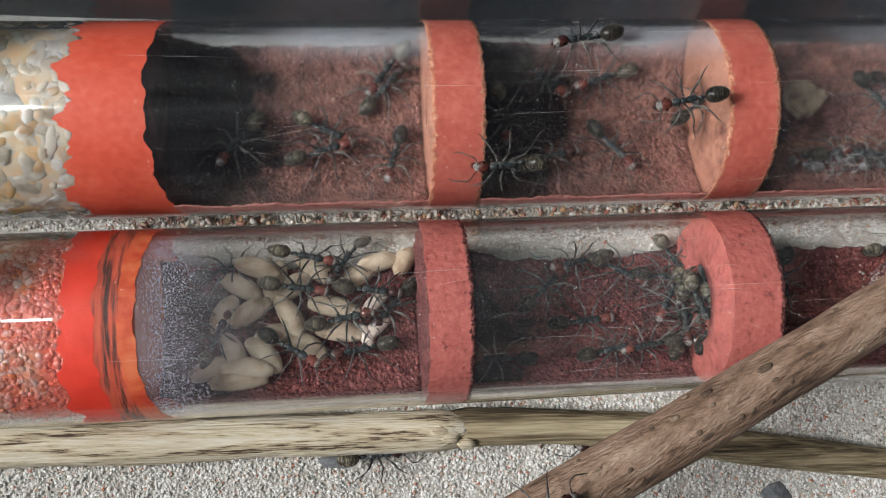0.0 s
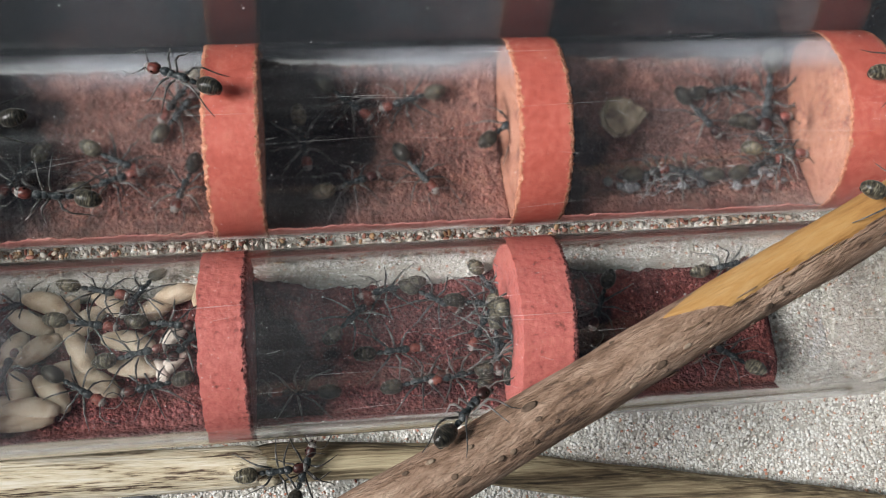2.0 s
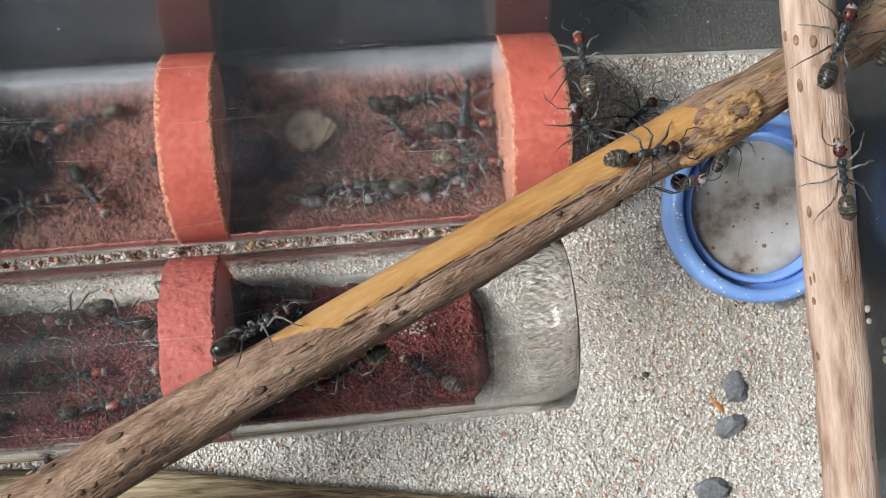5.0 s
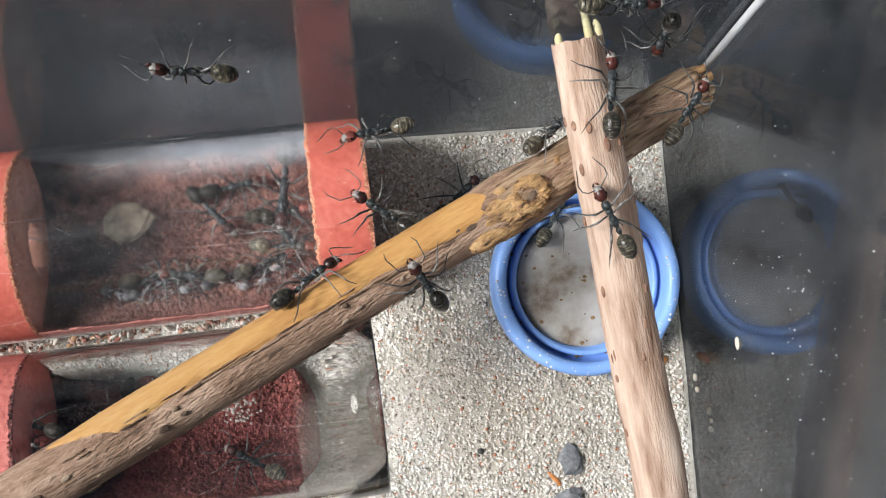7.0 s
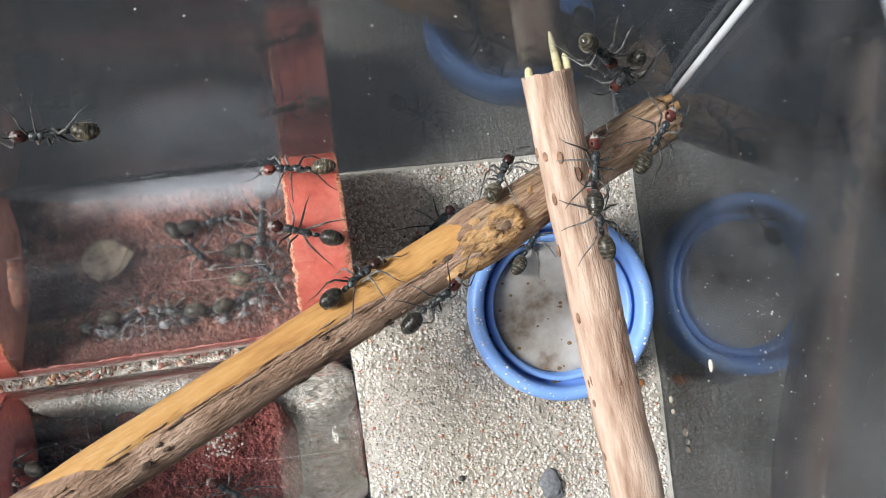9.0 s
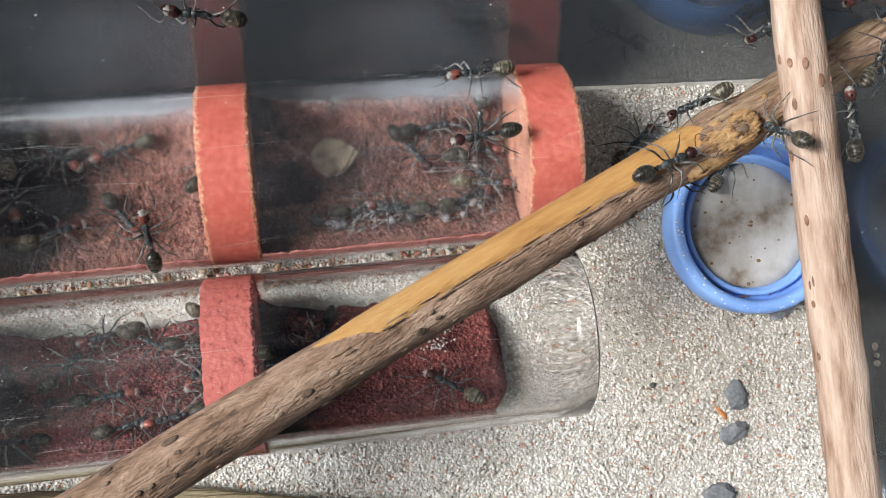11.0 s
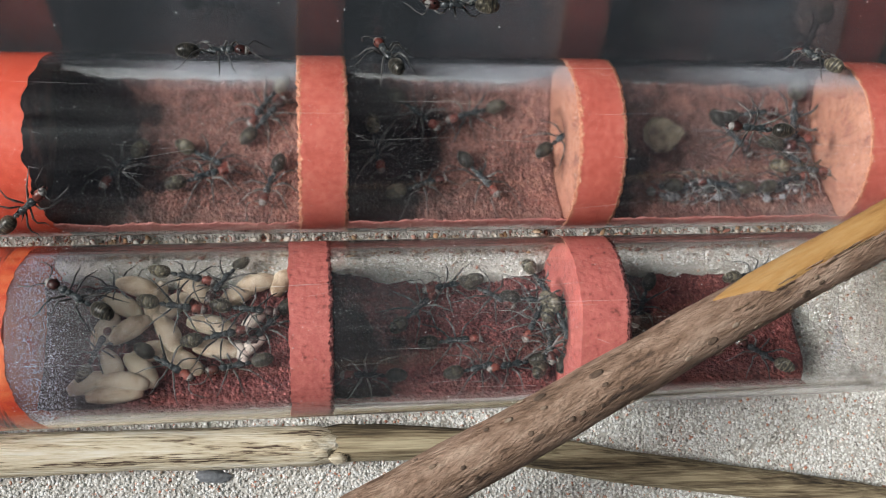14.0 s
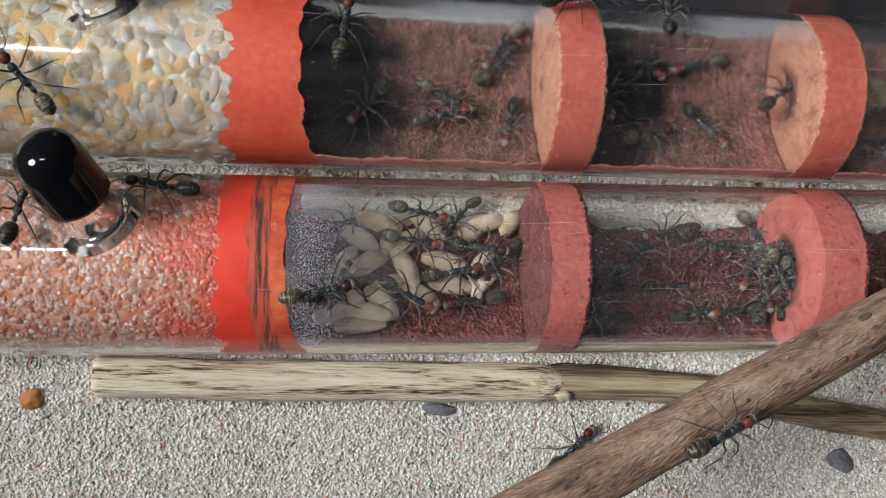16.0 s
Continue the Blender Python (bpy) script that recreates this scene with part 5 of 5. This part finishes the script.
def build_ant(phase, label):
    t = thing("ant", label, "ant")
    bm = bmesh.new()
    ball(bm, (2.85, 0, 1.25), (0.72, 0.56, 0.5), 16, 10, 0.25)
    for v in bm.verts:
        f = (v.co.x - 2.2) / 1.4
        v.co.y *= 1.12 - 0.3 * max(0.0, f)
    hd = part("head", bm, HEAD, t)
    bm = bmesh.new()
    ball(bm, (3.22, 0, 1.20), (0.43, 0.45, 0.44), 12, 8, 0.3)
    part("face", bm, FACE, hd, "silvery haired face")
    for sd in (-1, 1):
        bm = bmesh.new()
        ball(bm, (2.75, 0.5 * sd, 1.42), (0.15, 0.10, 0.13), 8, 6)
        part("eye", bm, EYE, hd)
        bm = bmesh.new()
        tube_along(bm, [(3.5, 0.22 * sd, 1.0), (3.72, 0.18 * sd, 0.9), (3.85, 0.02 * sd, 0.86)], [0.12, 0.10, 0.03], 6)
        part("mandible", bm, HEAD, hd)
        bm = bmesh.new()
        w = 0.25 * phase * sd
        tube_along(bm, [(3.35, 0.26 * sd, 1.45), (3.65 + w, 0.85 * sd, 1.75), (3.95 + w, 1.25 * sd, 1.7), (4.5 + w, 1.35 * sd, 1.35), (5.2 + w, 1.25 * sd + w, 0.9), (5.7 + w, 1.05 * sd + w, 0.7)], [0.06, 0.05, 0.06, 0.055, 0.055, 0.025], 6)
        part("antenna", bm, LIMB, hd)
    bm = bmesh.new()
    ball(bm, (1.68, 0, 1.3), (0.52, 0.42, 0.42), 14, 9, -0.1)
    ball(bm, (2.18, 0, 1.22), (0.2, 0.17, 0.18), 10, 7)
    ball(bm, (1.1, 0, 1.34), (0.34, 0.33, 0.34), 12, 8, 0.2)
    th = part("thorax", bm, BODY, t)
    bm = bmesh.new()
    tube_along(bm, [(1.35, 0, 1.25), (1.0, 0, 1.28), (0.7, 0, 1.2), (0.4, 0, 1.25), (0.0, 0, 1.22), (-0.35, 0, 1.0), (-0.5, 0, 0.9)], [0.34, 0.32, 0.25, 0.34, 0.40, 0.27, 0.12], 12)
    part("propodeum", bm, BODY, th)
    for sd in (-1, 1):
        bm = bmesh.new()
        tube_along(bm, [(0.0, 0.28 * sd, 1.45), (-0.25, 0.42 * sd, 1.75), (-0.5, 0.5 * sd, 1.85)], [0.09, 0.05, 0.012], 5)
        part("spine", bm, BODY, th)
    bm = bmesh.new()
    tube_along(bm, [(-0.4, 0, 0.9), (-0.75, 0, 1.1), (-0.95, 0, 1.05), (-1.3, 0, 0.95)], [0.11, 0.27, 0.24, 0.11], 9)
    part("petiole", bm, BODY, t)
    bm = bmesh.new()
    ball(bm, (-2.4, 0, 1.2), (1.2, 0.78, 0.8), 20, 14, 0.08)
    for v in bm.verts:
        v.co.y *= 1.0 + 0.12 * max(-1.0, min(1.0, (v.co.x + 2.4)))
    ga = part("gaster", bm, GASTER, t)
    for x, r in ((-2.0, 0.815), (-2.75, 0.80), (-3.15, 0.635)):
        bm = bmesh.new()
        rr = r * 1.005
        tube_along(bm, [(x + 0.06, 0, 1.2 + (-2.45 - x) * -0.05), (x, 0, 1.2), (x - 0.06, 0, 1.2)], [rr * 0.985, rr, rr * 0.985], 20, False)
        for v in bm.verts:
            v.co.z, v.co.y = 1.2 + (v.co.z - 1.2) * 0.955, v.co.y * 0.935
        part("segment_rim", bm, BAND, ga)
    for sd in (-1, 1):
        for kind in (0, 1, 2):
            hip, line = leg_points(kind, sd, phase * (1 if (kind + (sd > 0)) % 2 else -1))
            bm = bmesh.new()
            tube_along(bm, line, [0.095, 0.118, 0.08, 0.058, 0.028], 6)
            part("leg", bm, LIMB, t, m=mm(*hip))
    return t


def tube_pose(spec, u, ang, head):
    a, h = radians(ang), radians(head)
    eu, ea, n = Vector((1, 0, 0)), Vector((0, math.cos(a), -math.sin(a))), Vector((0, math.sin(a), math.cos(a)))
    fwd = eu * math.cos(h) + ea * math.sin(h)
    m = Matrix((fwd, n.cross(fwd), n)).transposed().to_4x4()
    m.translation = (Vector((u, 0, 0)) + n * (spec["r"] + 0.05)) * MM
    return mm(0, spec["y"], spec["z"], 0, 0, spec["turn"]) @ m


def on_upper(u, ang, head):
    return tube_pose(UP, u, ang, head)


def on_lower(u, ang, head):
    return tube_pose(LO, u, ang, head)


def on_stick(st, s, ang, head):
    a, b = Vector(st[0]), Vector(st[1])
    d = (b - a).normalized()
    side = d.cross(Vector((0, 0, 1))).normalized()
    up = side.cross(d)
    q, h = radians(ang), radians(head)
    n, ea = up * math.cos(q) + side * math.sin(q), side * math.cos(q) - up * math.sin(q)
    fwd = d * math.cos(h) + ea * math.sin(h)
    m = Matrix((fwd, n.cross(fwd), n)).transposed().to_4x4()
    m.translation = (a + d * s + n * (st[2] + 0.05)) * MM
    return m


def on_barked(s, ang, head):
    return on_stick(STICK_A, s, ang, head)


def on_bare(s, ang, head):
    return on_stick(STICK_B, s, ang, head)


def on_wall(x, h, head):
    return mm(0, WALL_Y, 0, -WALL_LEAN, 0, 1.0) @ mm(x, -0.03, h, 90, 0, 0) @ pose(0, 0, 0, 0, 0, head)


def on_sand(x, y, head, z=0.15):
    return mm(x, y, z, 0, 0, head)


ant_a = build_ant(1.0, "black ant with a red-brown head and bronze abdomen")
ant_b = build_ant(-0.8, "black ant with a red-brown head and bronze abdomen")
tagged(ant_a, group="ants"), tagged(ant_b, group="ants")

# ants inside the chambers: along the tube, across it, heading
turn = 0
ant_a.matrix_basis = in_tube(LO, BED_L, -2.3, 6.0, -15, 1.4)
ant_b.matrix_basis = in_tube(LO, BED_L, -3.3, 2.7, -11, 2.4)
for u, v, h, lift in [(-3.9, -3.5, -34, 2.0), (1.2, -0.9, 10, 1.9), (3.7, -4.2, -169, 0.1), (-11.1, -2.5, 68, 0.4), (2.4, 5.8, -128, 0.9), (4.1, 2.1, -9, 1.4), (7.0, 0.5, -134, 0.3), (-10.2, 4.7, 15, 0.4)]:
    turn += 1
    copy_thing((ant_a, ant_b)[turn % 2], in_tube(LO, BED_L, u, v, h, lift))
for u, v, h, lift in [(26.3, -2.4, 3, 0), (28.7, -5.6, 10, 0.1), (33.6, -5.2, -170, 0.1), (37.0, 4.2, -61, 0.6), (35.8, 2.2, -10, 0.3), (37.3, -1.9, -93, 1.2), (36.9, -4.0, 60, 0.8), (38.6, -0.6, -75, 2.4), (40.0, -2.4, 150, 0.6), (40.6, 1.4, 160, 0.8), (39.6, 2.6, 100, 1.8), (39.4, -3.4, 60, 1.9), (36.4, 0.4, -120, 0.5), (30.9, 3.2, -30, 0.0), (22.6, 1.2, 40, 0.0), (27.2, 4.3, -169, 0), (17.8, -5.9, 177, 0), (62.3, -5.4, 145, 0), (49.1, 1.8, -114, 0.1), (62.6, 4.6, 9, 0.1)]:
    turn += 1
    copy_thing((ant_a, ant_b)[turn % 2], in_tube(LO, BED_L, u, v, h, lift + 0.1))
for u, v, h, lift in [(-0.9, -4.0, 18, 0.6), (-0.4, -1.3, -30, 0.1), (5.8, 3.2, 47, 0), (-8.6, -2.2, -127, 0), (6.7, -4.2, -107, 0), (6.4, 5.6, -129, 0), (22.4, 4.6, -39, 0), (29.2, -3.7, -58, 0), (18.1, 0.4, -83, 0), (29.5, 4.3, -164, 0), (38.6, 0.6, 36, 1.6), (22.2, -5.2, 18, 0), (66.6, 0.6, 3, 0), (59.8, 1.7, -52, 0), (62.2, 4.2, 6, 0), (57.6, -5.4, 170, 0), (65.0, -5.0, 18, 0), (66.9, -3.4, -10, 0.9), (53.8, -5.1, 8, 0), (66.8, -1.6, -52, 0)]:
    turn += 1
    copy_thing((ant_a, ant_b)[turn % 2], in_tube(UP, BED_U, u, v, h, lift + 0.1))
queen = copy_thing(ant_a, in_tube(UP, BED_U, 67.6, 4.0, -100, 0.2) @ Matrix.Identity(4))
queen.scale = (1.45, 1.45, 1.45)
queen.name = "queen_ant"
tagged(queen, "large dark queen ant with a banded abdomen", "ant")

# dry remains heaped along the front of a chamber
REMAINS = by_island("dry_remains", [(0.0, (0.02, 0.02, 0.02)), (0.5, (0.10, 0.10, 0.105)), (0.8, (0.35, 0.35, 0.36)), (0.95, (0.5, 0.16, 0.05)), (1.0, (0.4, 0.4, 0.4))], 0.4, 0.02, 1500)
rnd = random.Random(19)
bm = bmesh.new()
for _ in range(150):
    u, v = rnd.uniform(49, 68), rnd.gauss(-5.4, 0.9)
    z, _s = bed_point(UP, BED_U, max(v, -7.2))
    z += rnd.uniform(0.1, 1.6)
    a, e, ln = rnd.uniform(0, 6.28), rnd.uniform(-0.8, 0.8), rnd.uniform(0.7, 2.2)
    d = Vector((math.cos(a) * math.cos(e), math.sin(a) * math.cos(e) * 0.5, math.sin(e))) * ln
    p = Vector((u, max(v, -7.0), z))
    tube_along(bm, [p, p + d * 0.5 + Vector((0, 0, 0.25)), p + d], [0.08, 0.06, 0.02], 5)
for _ in range(26):
    u, v = rnd.uniform(49, 68), rnd.uniform(-6.4, -4.6)
    z, _s = bed_point(UP, BED_U, v)
    s = rnd.uniform(0.25, 0.6)
    ball(bm, (u, v, z + 0.5), (s * 1.3, s, s), 9, 6, rnd.uniform(0, 1), 0.2)
tagged(part("ant_remains", bm, REMAINS, m=mm(0, UP["y"], UP["z"], 0, 0, UP["turn"])), "heap of dry dead ant limbs and husks", "remains", kind="stuff")


# ---- what moves ----
def fresh(k):
    return copy_thing((ant_a, ant_b)[k % 2], on_sand(-60, -30, 0))


def moving(k, *legs):
    """An ant that walks: each leg of the way is a surface and its rows of seconds and place."""
    rows = [(r[0], place(*r[1:])) for place, part_rows in legs for r in part_rows]
    if rows[0][0] > 0:
        rows.insert(0, (0, rows[0][1]))
    if rows[-1][0] < 16:
        rows.append((16, rows[-1][1]))
    a = fresh(k)
    walk(a, rows)
    spans = [(t0, t1) for (t0, m0), (t1, m1) in zip(rows, rows[1:]) if (m1.translation - m0.translation).length > 0.0012]
    limbs = [c for c in a.children if c.name.startswith("leg")]
    for i, limb in enumerate(limbs):
        base = limb.matrix_basis.copy()
        sd = 1 if base.translation.y > 0 else -1
        swing = [(0.0, base)]
        for t0, t1 in spans:
            n = max(2, int((t1 - t0) / 0.16))
            for j in range(n):
                t = t0 + (t1 - t0) * (j + 0.5) / n
                if t > swing[-1][0] + 0.1:
                    swing.append((t, base @ pose(0, 0, 0, 0, 0, 13 * (1 if (j + i) % 2 else -1))))
        swing.append((16.0, base))
        if len(swing) > 2:
            walk(limb, swing)
    return a


def motions():
    moving(0, (on_upper, [(0, 16.8, -33, -177), (0.5, 11.2, -29, 172), (1, 6.8, -30, -178), (1.5, 2.4, -31.5, -175), (2, -2.6, -28.6, 171), (2.5, -7.0, -27, 170), (4, -20, -35, 170), (8, -22, -46, 120), (13, -18, -49, 60), (14, -16.5, -46, 45), (14.5, -16.4, -40, 49), (15, -14.3, -26.4, 44), (15.5, -12.7, -7.1, 62), (16, -12, 15, 81)]))
    moving(1, (on_upper, [(0, 33.7, -1.5, -170), (0.5, 25, -9.8, -177), (1, 19.1, -11.4, -177), (1.5, 15.2, 3, 160), (2, 8.4, 26, 157), (2.5, 0, 48, 156), (4, -8, 20, 210), (5.5, -8, -20, 270)]),
           (on_lower, [(7, 0, 40, 340), (9, 25, 50, 390), (10.3, 33.8, 62, 460), (10.5, 33.8, 66, 465)]),
           (on_upper, [(11, 33.1, -40, 451), (11.5, 32.5, -21.7, 461), (12, 29.7, -3.6, 497), (12.5, 25, 8.6, 513), (13, 19.2, 33, 495), (13.5, 18.9, 47, 466), (14, 18.8, 47, 466), (14.5, 18.1, 40, 494), (15, 18.1, 42.8, 491), (15.5, 20.1, 42.9, 451), (16, 21.3, 38, 439)]))
    moving(2, (on_upper, [(0, 24.5, 33.7, -167), (0.5, 16.7, 25.7, -176), (1, 9.3, 16.3, -164), (1.5, 1.3, 12, -174), (2, -8, 5.8, -168), (3.5, -22, 10, -170), (7, -24, 30, -250), (10, -18, 50, -320), (13, -8, 55, -340), (13.5, -4.2, 54, -343), (14, 1.3, 50.7, -358), (14.5, 5.8, 50.2, -348), (15, 8.2, 57, -332), (15.5, 10, 59, -335), (16, 11.1, 47, -345)]))
    moving(3, (on_sand, [(0, 4.5, -21.4, 7.5, 1.0), (0.5, 6.4, -20.4, 13, 3.0), (1, 9.6, -19.2, 14, 4.2), (1.5, 12.3, -18.9, 7, 4.4), (2, 14.5, -18.8, 6, 4.2), (2.5, 17, -18.8, 6, 3.6), (3, 20.3, -19.2, 5, 3.6), (5, 24, -18, 80, 3.6)]),
           (on_lower, [(7, 18, -50, 150), (9.5, -10, -40, 175), (11, -26, -20, 175), (12.5, -30, -18, 100), (13.5, -30, -14, 20), (15, -22.1, -13.6, -1), (15.5, -18.6, -15.6, 2.5), (16, -13.6, -14.7, 12)]))
    moving(4, (on_sand, [(0, 30, -22, 165, 0.3), (1.2, 24, -21, 150, 2), (1.6, 20, -20.5, 110, 3.2), (2, 17.5, -19.6, 71, 3.8), (2.5, 16.1, -17, 89, 5)]),
           (on_lower, [(3, 16.9, -52, 121), (3.5, 12.9, -33, 158), (5, 5, 0, 150), (9, -5, 20, 150), (14, -9.6, 19.5, 149), (14.5, -14.7, 22.7, 172), (15, -18.3, 34.5, 165), (15.5, -22.7, 41.6, 167), (16, -27.9, 44, 169)]))
    moving(5, (on_barked, [(0, 18, -15, -3), (1, 26, -25, -4), (1.5, 31.3, -45, -22), (2, 36.3, -70, -28), (2.5, 40.6, -80, -18), (3, 41.6, -82, -13), (3.5, 43.5, -75, -7), (6, 65.5, -76, -7), (6.5, 72.9, -64, -1), (7, 79.4, -57, -10), (7.5, 79.9, -64, -22), (8, 80.9, -67, -21), (10.3, 90.8, -10, 3.6), (11, 90.9, -6.4, 6), (12, 91.5, -3.5, 7.8), (12.5, 91.1, -5.2, 5.6)]))
    moving(6, (on_barked, [(0, 76, -20, 50), (2.5, 79.9, -9, 50), (3, 82.1, 15, 32), (3.5, 80.5, 22, 90), (4.8, 88, 0, 30), (6, 98.7, -60, -24), (6.5, 101.7, -38, -5), (7, 105.6, -68, -16), (7.5, 107, -75, -12), (8, 106.6, -71, -19), (10.4, 98.7, -66, -95), (11, 99, -82, -150), (12.5, 98.5, -85, -165)]))
    moving(7, (on_upper, [(0, 77, 18, 0), (2.5, 75.1, 18.6, 1.5), (3, 76, 19, 0), (3.5, 75.8, 14.5, -13), (4.6, 77, 22, 70), (6.3, 77.6, 28, 145), (7, 77.4, 38, 190), (7.5, 75.7, 36.4, 160), (8, 74.5, 37.2, 177), (10.4, 67.9, 43.3, 173), (11, 66.5, 43.1, 187), (11.5, 66.2, 49, 160), (12, 65.5, 46, 166), (12.5, 64.8, 45, 175), (13, 64.7, 46.8, 165), (13.5, 65.1, 49.5, 142), (14, 66, 52, 112), (14.5, 66.7, 50.3, 111)]))
    moving(8, (on_upper, [(0, 77.6, -25, 100), (6, 77.6, -8, 140), (6.5, 77.4, -6, 147), (7, 77.1, -8, 141), (7.5, 76.2, -5.3, 168), (8, 75.4, -2.3, 160), (10.4, 66.8, 5.3, 174), (11, 65.8, 2.3, 187), (11.5, 64.6, -3.1, 195), (12, 63.1, -5.1, 199), (12.5, 63, -2.6, 177), (13, 61.9, -2, 178), (13.5, 59.9, -1.4, 177), (14, 57, -1.8, 175), (14.5, 55.6, 0.6, 167), (15, 54.9, 3.8, 166)]))
    moving(9, (on_barked, [(0, 60, 150, 177), (5, 60, 120, 177), (6, 57.1, 57, 177), (6.5, 48.6, 13, 189), (7.2, 38, 10, 180), (9, 15, 10, 180), (12, 6, 10, 100), (14, 8, 12, 20), (15.4, 18, 13, 5), (16, 22.5, 12.8, 0)]))
    moving(10, (on_barked, [(0, 106, 120, -130), (4.8, 95, 95, -100), (6, 89.6, 71, -70), (6.5, 88.1, 70, -140), (7, 88.2, 43.6, -101), (7.5, 89, 38.6, -64), (8, 89.8, 27.4, -27), (9.6, 92, 100, -20), (10.2, 94, 150, 0)]))
    moving(11, (on_bare, [(0, 22, 0, 178), (6, 17.6, 6, 176), (6.5, 15.6, 10.9, 166), (7, 15.7, 11.9, 164), (7.5, 15.9, -26, 195), (8, 13.4, -49, 203), (10.3, 14.3, 48, 139), (11, 13.2, 73, 111), (11.5, 12, 77, 76)]))
    moving(12, (on_bare, [(0, 9, 0, -150), (6, 7.4, -5, -152), (6.5, 6.3, -26, -140), (7, 5.1, -15.5, -168), (7.5, 4.3, -22, -168), (8, 5.2, -18, -165), (10.4, 13.9, -44, -166), (11, 13.9, -50, -173)]))
    moving(13, (on_wall, [(0, 95.5, 31, -5), (7.5, 96.4, 31.3, -5), (8, 96.9, 33.2, 4), (9.2, 98, 27, -70), (10.4, 96.2, 20, -140), (11, 95.6, 16.8, -112), (11.5, 95.8, 16.7, -132)]))
    moving(14, (on_wall, [(0, 101.9, 25, -86), (7, 101.9, 24.8, -86), (8, 101.7, 24, -95)]))
    moving(15, (on_wall, [(0, 79, 18, 178), (3, 77.1, 17.8, 178), (3.5, 76.2, 17.4, 177), (6.4, 62.7, 24.4, 172), (7, 62.1, 24.6, 160), (7.5, 62.2, 24.2, 186), (8, 59.2, 22.7, 186), (10.4, 44, 22.4, 160), (11, 40.7, 23.6, 161), (11.5, 39.8, 21.9, 188), (12, 37.9, 20.5, 181), (15, 22, 20, 180)]))
    moving(16, (on_sand, [(0, 88, -42, 60), (11, 87.5, -30, 60), (12, 88.8, -22.7, 45), (12.5, 91, -20.9, 36), (13, 92.3, -18.2, 46), (14, 98, -11, 50)]))
    moving(17, (on_sand, [(0, 14, -42, 60), (14.8, 14.6, -31, 55), (15.5, 15.5, -26.9, 49), (16, 16.1, -26.4, 45)]))
    moving(18, (on_upper, [(0, -44, -40, 20), (15, -42, -40, 20), (15.5, -40.8, -37, 60), (16, -40.5, -20, 129)]))


for k, m in enumerate([on_lower(-40, 25.7, 80), on_sand(95.8, 13.3, 56, 1.5), on_barked(117.2, 22, -30), on_sand(85.6, 16.4, 40, 0.2)]):
    copy_thing((ant_a, ant_b)[k % 2], m)
motions()
